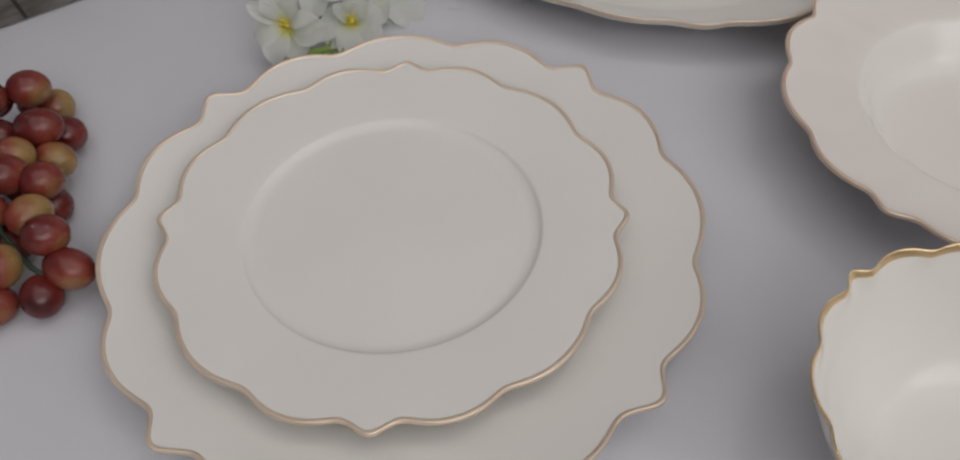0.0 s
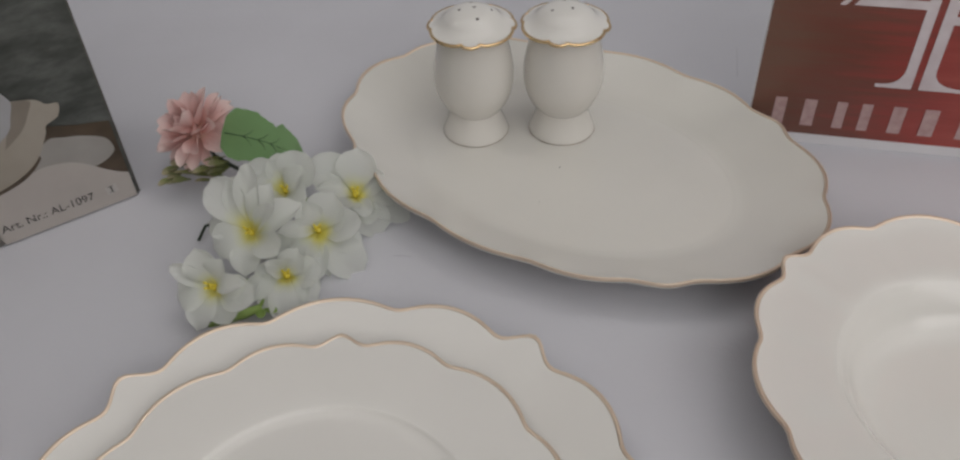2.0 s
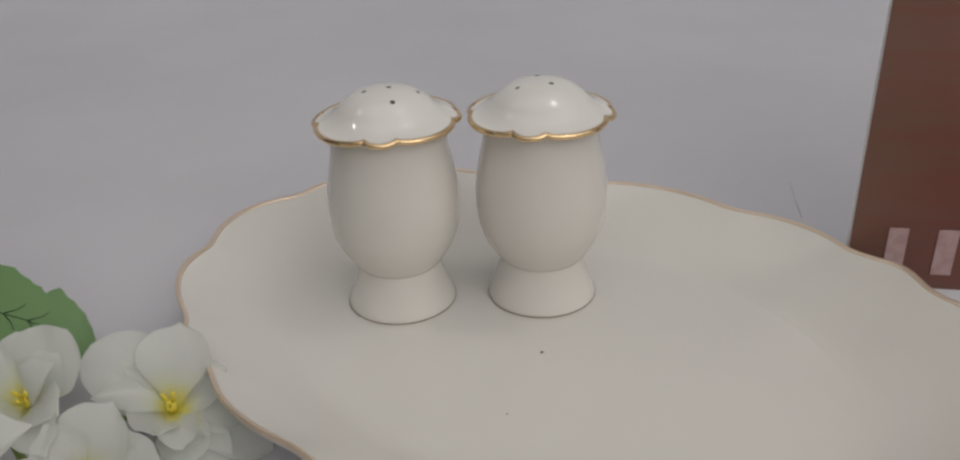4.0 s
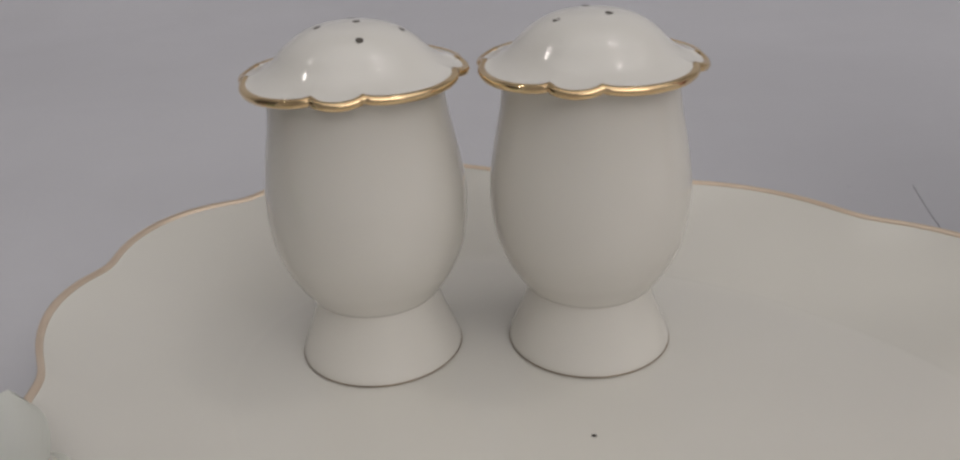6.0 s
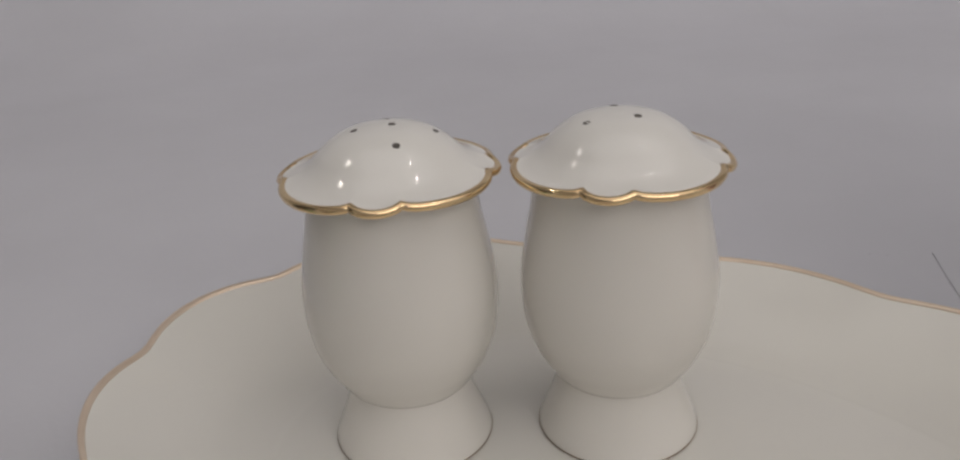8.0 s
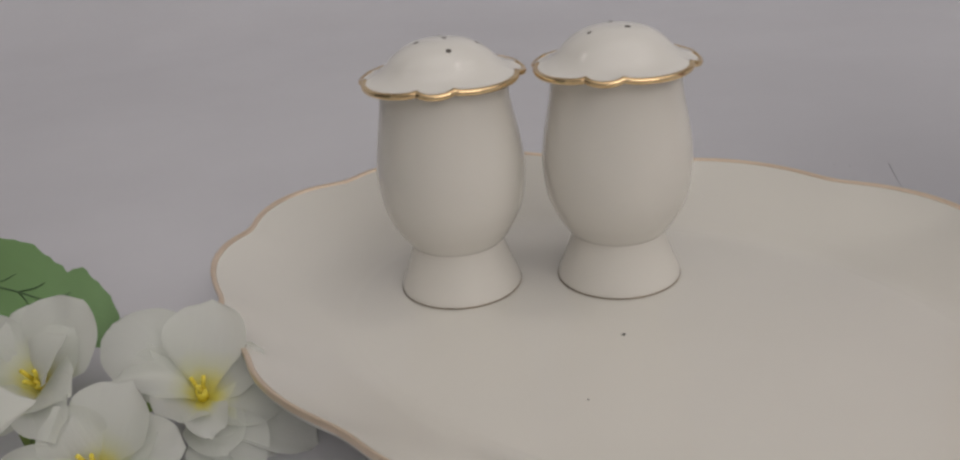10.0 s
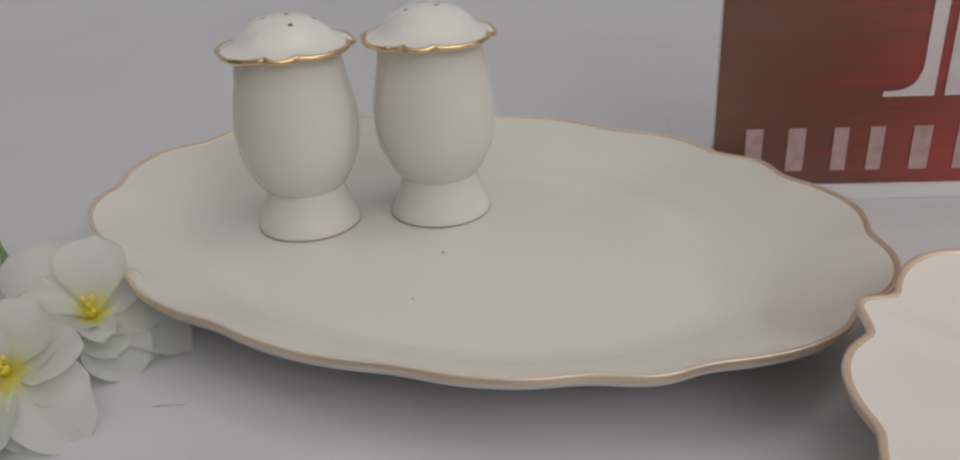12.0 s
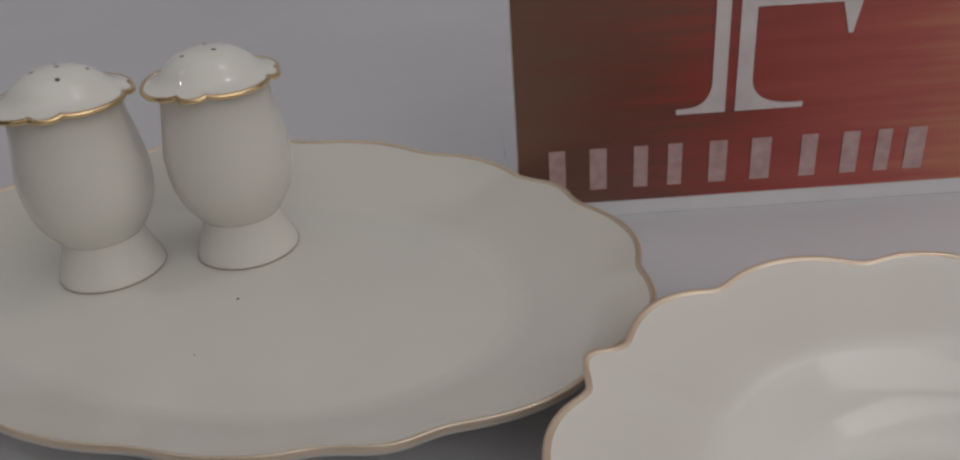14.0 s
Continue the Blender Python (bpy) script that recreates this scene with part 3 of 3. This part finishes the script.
# ---- grapes ----
grapes = thing("grape_bunch", pose(-0.1692, 0.0400, 0), "bunch of red and olive grapes lying on the white cover", "grapes")
GRAPES = [  # x, y, z, length, turn, tilt, tint
    (-0.1887, 0.1063, 0.0290, 0.0125, 20, 10, 0.30), (-0.1841, 0.1130, 0.0115, 0.0115, 70, 0, 0.50), (-0.2115, 0.1067, 0.0220, 0.0125, 10, 0, 0.02),
    (-0.1772, 0.0778, 0.0280, 0.0135, 5, 5, 0.18), (-0.1715, 0.0871, 0.0130, 0.0115, 40, 0, 0.10), (-0.2002, 0.0791, 0.0220, 0.0125, 0, 10, 0.05),
    (-0.1842, 0.0573, 0.0290, 0.0120, 30, 0, 0.42), (-0.1714, 0.0651, 0.0170, 0.0125, 350, 0, 0.46), (-0.1833, 0.0438, 0.0310, 0.0120, 60, 20, 0.26),
    (-0.1687, 0.0428, 0.0260, 0.0120, 20, 0, 0.24), (-0.1703, 0.0419, 0.0112, 0.0115, 0, 0, 0.12), (-0.1704, 0.0238, 0.0240, 0.0125, 50, 10, 0.52),
    (-0.1584, 0.0082, 0.0270, 0.0120, 30, 20, 0.24), (-0.1497, -0.0033, 0.0165, 0.0135, 340, 10, 0.27), (-0.1790, -0.0020, 0.0200, 0.0125, 80, 0, 0.44),
    (-0.1624, -0.0119, 0.0110, 0.0120, 100, 0, 0.20), (-0.1830, -0.0150, 0.0110, 0.0120, 20, 0, 0.22), (-0.1900, 0.0240, 0.0270, 0.0125, 30, 0, 0.22),
    (-0.2050, 0.0950, 0.0330, 0.0120, 60, 0, 0.12), (-0.2010, 0.0580, 0.0240, 0.0120, 10, 0, 0.20), (-0.2040, 0.0330, 0.0250, 0.0120, 40, 0, 0.32),
    (-0.2010, 0.0080, 0.0240, 0.0120, 90, 0, 0.24), (-0.2180, 0.0700, 0.0160, 0.0120, 0, 0, 0.15), (-0.2230, 0.0930, 0.0115, 0.0120, 0, 0, 0.30),
    (-0.1960, 0.1180, 0.0112, 0.0115, 0, 0, 0.12), (-0.1900, 0.0780, 0.0112, 0.0115, 0, 0, 0.10), (-0.1860, 0.0560, 0.0112, 0.0115, 0, 0, 0.10), (-0.1840, 0.0200, 0.0112, 0.0115, 0, 0, 0.12), (-0.2150, 0.0200, 0.0112, 0.0115, 0, 0, 0.26), (-0.2130, 0.0450, 0.0112, 0.0115, 0, 0, 0.20), (-0.2080, -0.0120, 0.0112, 0.0115, 0, 0, 0.26)]
gm = bmesh.new()
bmesh.ops.create_uvsphere(gm, u_segments=28, v_segments=18, radius=0.0094)
grape_mesh = mesh_of("grape", gm, GRAPE)
for x, y, z, long_, turn, tilt, tint in GRAPES:
    g = part("grape", grape_mesh, None, grapes, m=Matrix.Translation((x + 0.17, y - 0.04, z if z > 0.0125 else 0.0095)) @ Euler((0, radians(tilt), radians(turn))).to_matrix().to_4x4() @ Matrix.Diagonal((long_ / 0.0108, 1, 1.0, 1)))
    g.color = (tint, tint, tint, 1)
part("stem", tube_bm([(-0.05, 0.07, 0.024), (-0.035, 0.03, 0.026), (-0.022, 0.0, 0.024), (-0.012, -0.024, 0.022), (0.004, -0.042, 0.018), (0.016, -0.05, 0.013)], 0.0013, 8), WIRE, grapes, "dark thin stalk")


# ---- flowers ----
def petal_mesh(name, length, width, cup, curl, material, tip=0.0, nu=9, nv=13, wave=0.0, belly=0.62, root=0.2, arch=0.0, frill=0.0):
    """A petal that grows along +y, cupped across, arched and curled along, with a frilled edge."""
    bm = bmesh.new()
    rows = []
    for j in range(nv):
        t = j / (nv - 1)
        t = 1 - (1 - t) ** 1.6
        k = min(1.0, t / belly)
        w = width * (root + (1 - root) * k * k * (3 - 2 * k))
        if t > belly:
            w *= math.sqrt(max(0.0, 1 - ((t - belly) / (1 - belly)) ** 2.2)) * (1 - tip) + tip * (1 - (t - belly) / (1 - belly))
        w = max(w, 0.0004)
        row = []
        for i in range(nu):
            u = 2 * i / (nu - 1) - 1
            x = u * w
            edge = max(abs(u), t) ** 6
            y = length * t * (1 - 0.03 * u * u * t) + 0.35 * frill * length * t**4 * math.sin(9 * x / width + 40 * wave)
            z = cup * x * x / width + curl * t * t * length + arch * length * math.sin(math.pi * t) + wave * length * t * math.sin(3.2 * x / width + 5 * t)
            z += frill * length * edge * math.sin(7 * x / width + 11 * t)
            row.append(bm.verts.new((x, y, z)))
        rows.append(row)
    for a, b in zip(rows, rows[1:]):
        for i in range(nu - 1):
            bm.faces.new((a[i], a[i + 1], b[i + 1], b[i]))
    return mesh_of(name, bm, material)


def facing(at, to, spin=0.0):
    """A pose at a place whose z axis points along to."""
    q = Vector(to).to_track_quat("Z", "Y")
    return Matrix.Translation(at) @ q.to_matrix().to_4x4() @ pose(0, 0, 0, 0, 0, spin)


PETALS = [
    petal_mesh("petal", 0.029, 0.010, 0.30, -0.06, PETAL, wave=0.025, arch=0.07, frill=0.028, nu=13, nv=15, belly=0.60),
    petal_mesh("petal", 0.029, 0.010, 0.42, 0.08, PETAL, wave=-0.03, arch=0.03, frill=0.022, nu=13, nv=15, belly=0.55, root=0.28),
    petal_mesh("petal", 0.029, 0.010, 0.22, -0.14, PETAL, wave=0.045, arch=0.11, frill=0.032, nu=13, nv=15, belly=0.66),
]
rnd = random.Random(4)


def blossom(parent, at, to, petals):
    """A white blossom: thin stamens in a yellow throat, and petals given by their tips from the throat and half widths."""
    bm = bmesh.new()
    pieces = [([(0, 0, -0.004), (0, 0, -0.001), (0, 0, 0.0012)], 0.0016, 14)]
    for k in range(3):
        a = k * math.tau / 3 + 0.4
        c, d = math.cos(a), math.sin(a)
        pieces.append(([(0.0009 * c, 0.0009 * d, 0), (0.0013 * c, 0.0013 * d, 0.0035), (0.0019 * c, 0.0019 * d, 0.0062)], 0.00058, 7))
    for pts, radius, sides in pieces:
        b = tube_bm(pts, radius, sides)
        me = bpy.data.meshes.new("tmp")
        b.to_mesh(me)
        b.free()
        bm.from_mesh(me)
        bpy.data.meshes.remove(me)
    m0 = facing(at, to)
    core = part("blossom", bm, STAMEN, parent, "white blossom with a yellow throat", m=m0)
    n = Vector(to).normalized()
    back = m0.to_3x3().inverted().to_4x4()
    # shorter petals behind, in the gaps between the front ones
    flat = m0.to_3x3().inverted()
    order = sorted(petals, key=lambda p: math.atan2((flat @ Vector(p[:3])).y, (flat @ Vector(p[:3])).x))
    behind = []
    for p, q in zip(order, order[1:] + order[:1]):
        a, b = Vector(p[:3]), Vector(q[:3])
        if a.angle(b) > 2.2:
            continue
        c = (a.normalized() + b.normalized()).normalized() * (0.44 * (a.length + b.length)) - n * 0.004
        c.z = max(c.z, 0.003 - at.z)
        behind.append((c.x, c.y, c.z, 0.0085))
    for k, (x, y, z, half) in enumerate([*petals, *behind]):
        root = n * (-0.004 if k < len(petals) else -0.0055)
        d = Vector((x, y, z)) - root
        ax = d.normalized()
        side = ax.cross(n).normalized()
        turn = Matrix((side, ax, side.cross(ax))).transposed().to_4x4()
        m = back @ Matrix.Translation(root) @ turn @ Matrix.Diagonal((half / 0.0104, d.length / 0.0274, d.length / 0.029, 1))
        part("petal", PETALS[k % 3], None, core, m=m)
    return core


spray = thing("flower_spray", pose(-0.016, 0.1895, -0.0005), "artificial spray of white blossoms with yellow throats", "flowers")
O = Vector((0.02, -0.19, 0))


def S(x, y, z):
    return Vector((x, y, z)) + O


blossom(spray, S(-0.0145, 0.1935, 0.0178), (0.05, -0.55, 0.83), [(0.0091, 0.0093, 0.0157, 0.0115), (0.0242, -0.0027, 0.0035, 0.0100), (-0.0168, -0.0071, 0.0081, 0.0055), (-0.0220, -0.0120, -0.0032, 0.0090), (-0.0013, -0.0256, -0.0140, 0.0065), (0.0206, -0.0213, -0.0140, 0.0120)])
blossom(spray, S(-0.0305, 0.2125, 0.0320), (0.0, -0.6, 0.8), [(-0.0202, 0.0100, 0.0110, 0.0100), (0.0134, 0.0097, 0.0160, 0.0125), (0.0082, -0.0049, 0.0138, 0.0060), (0.0084, -0.0183, -0.0033, 0.0075), (-0.0183, 0.0032, 0.0024, 0.0085)])
blossom(spray, S(-0.0475, 0.1818, 0.0310), (-0.1, -0.6, 0.8), [(-0.0187, 0.0225, 0.0182, 0.0110), (0.0020, 0.0240, 0.0250, 0.0072), (-0.0194, -0.0031, -0.0048, 0.0105), (-0.0042, -0.0169, -0.0132, 0.0088), (0.0183, -0.0045, 0.0200, 0.0052), (0.0245, 0.0011, 0.0144, 0.0080)])
blossom(spray, S(0.0060, 0.2220, 0.0175), (0.1, -0.45, 0.88), [(0.0028, 0.0160, 0.0182, 0.0120), (-0.0237, 0.0150, 0.0135, 0.0130), (-0.0173, -0.0047, 0.0106, 0.0052), (0.0199, -0.0036, -0.0051, 0.0090), (0.0065, -0.0200, -0.0030, 0.0062), (0.0116, -0.0192, -0.0140, 0.0115), (0.0289, -0.0083, -0.0138, 0.0100)])
blossom(spray, S(-0.0312, 0.1670, 0.0112), (0.1, -0.5, 0.85), [(0.0069, 0.0028, 0.0136, 0.0080), (-0.0096, -0.0028, 0.0126, 0.0052), (-0.0201, -0.0115, 0.0005, 0.0072), (0.0151, -0.0133, -0.0050, 0.0085), (0.0184, -0.0006, 0.0008, 0.0095), (-0.0011, -0.0267, -0.0040, 0.0082)])
blossom(spray, S(-0.0650, 0.1500, 0.0245), (-0.25, -0.55, 0.8), [(-0.0067, 0.0099, 0.0153, 0.0095), (-0.0194, 0.0093, 0.0073, 0.0052), (-0.0175, -0.0010, -0.0026, 0.0105), (-0.0092, -0.0145, -0.0128, 0.0085), (0.0213, -0.0092, -0.0032, 0.0095), (0.0150, -0.0096, 0.0105, 0.0055)])
part("stem", tube_bm([S(-0.066, 0.250, 0.010), S(-0.050, 0.232, 0.010), S(-0.036, 0.210, 0.012), S(-0.032, 0.190, 0.010), S(-0.037, 0.168, 0.008), S(-0.046, 0.150, 0.005)], 0.0013, 8), SEPAL, spray, "green plastic stem")
for a, b, r in (((-0.033, 0.196, 0.010), (-0.0155, 0.1965, 0.0150), 0.0016), ((-0.038, 0.214, 0.012), (-0.0305, 0.2165, 0.0290), 0.0014), ((-0.0280, 0.2250, 0.014), (0.0050, 0.2255, 0.0145), 0.0017),
                ((-0.036, 0.185, 0.010), (-0.0475, 0.1865, 0.0255), 0.0014), ((-0.0360, 0.1680, 0.010), (-0.0640, 0.1590, 0.0175), 0.0022), ((-0.040, 0.160, 0.006), (-0.0310, 0.1730, 0.0060), 0.0014)):
    mid = (Vector(a) + Vector(b)) / 2 + Vector((0, 0, -0.002))
    part("stalk", tube_bm([S(*a), S(*mid), S(*b)], r, 8, taper=lambda t: 0.6 + 0.5 * t), SEPAL, spray)
LEAFLET = petal_mesh("leaflet", 0.030, 0.0065, 0.3, 0.05, SEPAL)
part("bud", tube_bm([S(-0.0440, 0.1500, 0.006), S(-0.0520, 0.1468, 0.0062), S(-0.0610, 0.1447, 0.0058), S(-0.0705, 0.1420, 0.0046)], 0.0024, 10, taper=lambda t: 0.75 + 0.6 * math.sin(math.pi * t) - 0.35 * t), SEPAL, spray, "closed green bud")
for x, y, z, turn, up, k in ((-0.0455, 0.1515, 0.005, -165, 12, 0.40), (-0.0430, 0.1500, 0.005, -130, 16, 0.36), (-0.0340, 0.1880, 0.014, 60, 30, 0.35)):
    part("leaflet", LEAFLET, None, spray, m=Matrix.Translation(S(x, y, z)) @ pose(0, 0, 0, 0, 0, turn) @ pose(0, 0, 0, up, 0, 0) @ Matrix.Scale(k, 4))
part("wire", tube_bm([S(-0.0850, 0.2100, 0.0030), S(-0.0815, 0.2185, 0.0060), S(-0.0735, 0.2165, 0.0095), S(-0.0600, 0.2080, 0.0110), S(-0.0420, 0.2000, 0.0110)], 0.0009, 6), WIRE, spray, "dark bent wire end")

# pink chrysanthemum with its toothed leaf
mum = thing("pink_chrysanthemum", pose(-0.087, 0.26, 0), "artificial dusty pink chrysanthemum with a green toothed leaf on the cover", "flower")
Q = Vector((0.09, -0.26, 0))
heart = bmesh.new()
bmesh.ops.create_uvsphere(heart, u_segments=16, v_segments=10, radius=0.006)
MUM_AT, MUM_TO = Vector((-0.084, 0.270, 0.036)) + Q, (-0.45, -0.35, 0.80)
head = part("blossom", heart, PINK, mum, "dusty pink layered blossom", m=facing(MUM_AT, MUM_TO))
MUM = [petal_mesh("petal", 0.025, 0.0054, 0.5, 0.06, PINK, nu=7, nv=10, tip=0.15, wave=0.03), petal_mesh("petal", 0.021, 0.0050, 0.6, 0.22, PINK, nu=7, nv=10, tip=0.15, wave=-0.03), petal_mesh("petal", 0.015, 0.0036, 0.8, 0.35, PINK, nu=5, nv=8, tip=0.4)]
for layer, (count, up) in enumerate(((15, -8), (15, 12), (14, 32), (11, 52), (7, 70))):
    for k in range(count):
        m = pose(0, 0, 0.001 * layer, 0, 0, (k + 0.5 * (layer % 2)) * 360 / count + rnd.uniform(-7, 7)) @ pose(0, 0.0015, 0, up + rnd.uniform(-9, 9), rnd.uniform(-20, 20), 0)
        part("petal", MUM[min(2, layer // 2 + (k % 2 if layer else 0))], None, head, m=m)


def toothed_leaf():
    """A broad leaf with a few coarse teeth, along +y."""
    half = [(0.0, 0.0), (0.0120, 0.0006), (0.0180, 0.005), (0.0192, 0.011), (0.0186, 0.018), (0.0166, 0.025), (0.0146, 0.0310), (0.0122, 0.0350), (0.0166, 0.0385), (0.0148, 0.0440), (0.0118, 0.0500), (0.0084, 0.0555), (0.0048, 0.0595), (0.0, 0.062)]
    fine = []
    for (xa, ya), (xb, yb) in zip(half, half[1:]):
        for k in range(3):
            t = k / 3
            fine.append((xa + (xb - xa) * t + (0.0006 if k == 1 and 0.004 < ya < 0.057 else 0.0), ya + (yb - ya) * t))
    half = [*fine, half[-1]]
    bm = bmesh.new()
    sides = []
    for s in (1, -1):
        col = []
        for x, y in half:
            line = []
            for k in range(5):
                u = k / 4
                px = s * x * u
                line.append(bm.verts.new((px, y, 0.12 * abs(px) + 0.005 * math.sin(y * 50) + 0.0006 * math.sin(y * 400) * u)))
            col.append(line)
        sides.append(col)
    for col, s in zip(sides, (1, -1)):
        for a, b in zip(col, col[1:]):
            for k in range(4):
                f = (a[k], a[k + 1], b[k + 1], b[k])
                bm.faces.new(f if s > 0 else f[::-1])
    bmesh.ops.remove_doubles(bm, verts=bm.verts, dist=1e-6)
    return bm


along = Vector((0.0451, 0.0025, -0.0290)).normalized()
across = Vector((-0.0030, -0.0317, -0.0070))
across = (across - along * across.dot(along)).normalized()
turn = Matrix((across, along, across.cross(along))).transposed().to_4x4()
leaf = part("leaf", toothed_leaf(), LEAF, mum, "green fabric leaf with toothed edge", m=Matrix.Translation(Vector((-0.0655, 0.2500, 0.0470)) + Q) @ turn @ Matrix.Diagonal((1.0, 0.83, 0.9, 1)))


def leaf_top(x, y):
    return (x, y, 0.12 * abs(x) + 0.005 * math.sin(y * 50) + 0.0003)


part("vein", tube_bm([leaf_top(0, y) for y in (0.002, 0.012, 0.022, 0.032, 0.044)], 0.0004, 6, taper=lambda t: 1 - 0.6 * t), VEIN, leaf)
for k in (1, -1):
    for y in (0.014, 0.024, 0.033):
        part("vein", tube_bm([leaf_top(0, y), leaf_top(k * 0.003, y + 0.004), leaf_top(k * 0.006, y + 0.006)], 0.0003, 5, taper=lambda t: 1 - 0.6 * t), VEIN, leaf)
OLIVE = petal_mesh("sepal", 0.030, 0.0065, 0.3, 0.05, OLIVE_GREEN)
for k in range(26):
    t = rnd.random()
    base = Vector((-0.064, 0.2500, 0.022)).lerp(Vector((-0.098, 0.2600, 0.014)), t) + Vector((rnd.uniform(-0.004, 0.004), rnd.uniform(-0.006, 0.006), rnd.uniform(-0.006, 0.006)))
    part("sepal", OLIVE, None, mum, m=Matrix.Translation(base + Q) @ pose(0, 0, 0, 0, 0, rnd.uniform(60, 150)) @ pose(0, 0, 0, rnd.uniform(-25, 25), rnd.uniform(-60, 60), 0) @ Matrix.Diagonal((0.38, 0.45, 0.5, 1)))
part("stem", tube_bm([MUM_AT, MUM_AT + Vector((0.008, -0.010, -0.012)), MUM_AT + Vector((0.020, -0.020, -0.014)), MUM_AT + Vector((0.034, -0.026, -0.020))], 0.0012, 8), WIRE, mum, "dark green stem")

# ---- small marks ----
tagged(part("crumb", box_bm(0.1313, 0.1325, 0.2385, 0.2393, 0.0083, 0.0087, 0.0002), DARK), "tiny dark speck lying on the ivory platter", "speck")

# short thin grey lines lying on the cover
for pts in ([(0.2735, 0.3320), (0.2790, 0.3500), (0.2855, 0.3700)], [(0.2620, 0.3740), (0.2632, 0.3746)], [(0.2680, 0.3712), (0.2686, 0.3720)], [(0.0291, 0.1844), (0.0340, 0.1838), (0.0387, 0.1823)]):
    tagged(part("cover_line", tube_bm([(x, y, 0.0002) for x, y in pts], 0.00016, 5, flat=0.6), LINE_GREY), "faint thin grey line on the white cover", "mark", "marks on the cover")
tagged(part("crumb", box_bm(0.1143, 0.1149, 0.2082, 0.2087, 0.0083, 0.0085, 0.0001), DARK), "tiny dark speck lying on the ivory platter", "speck")
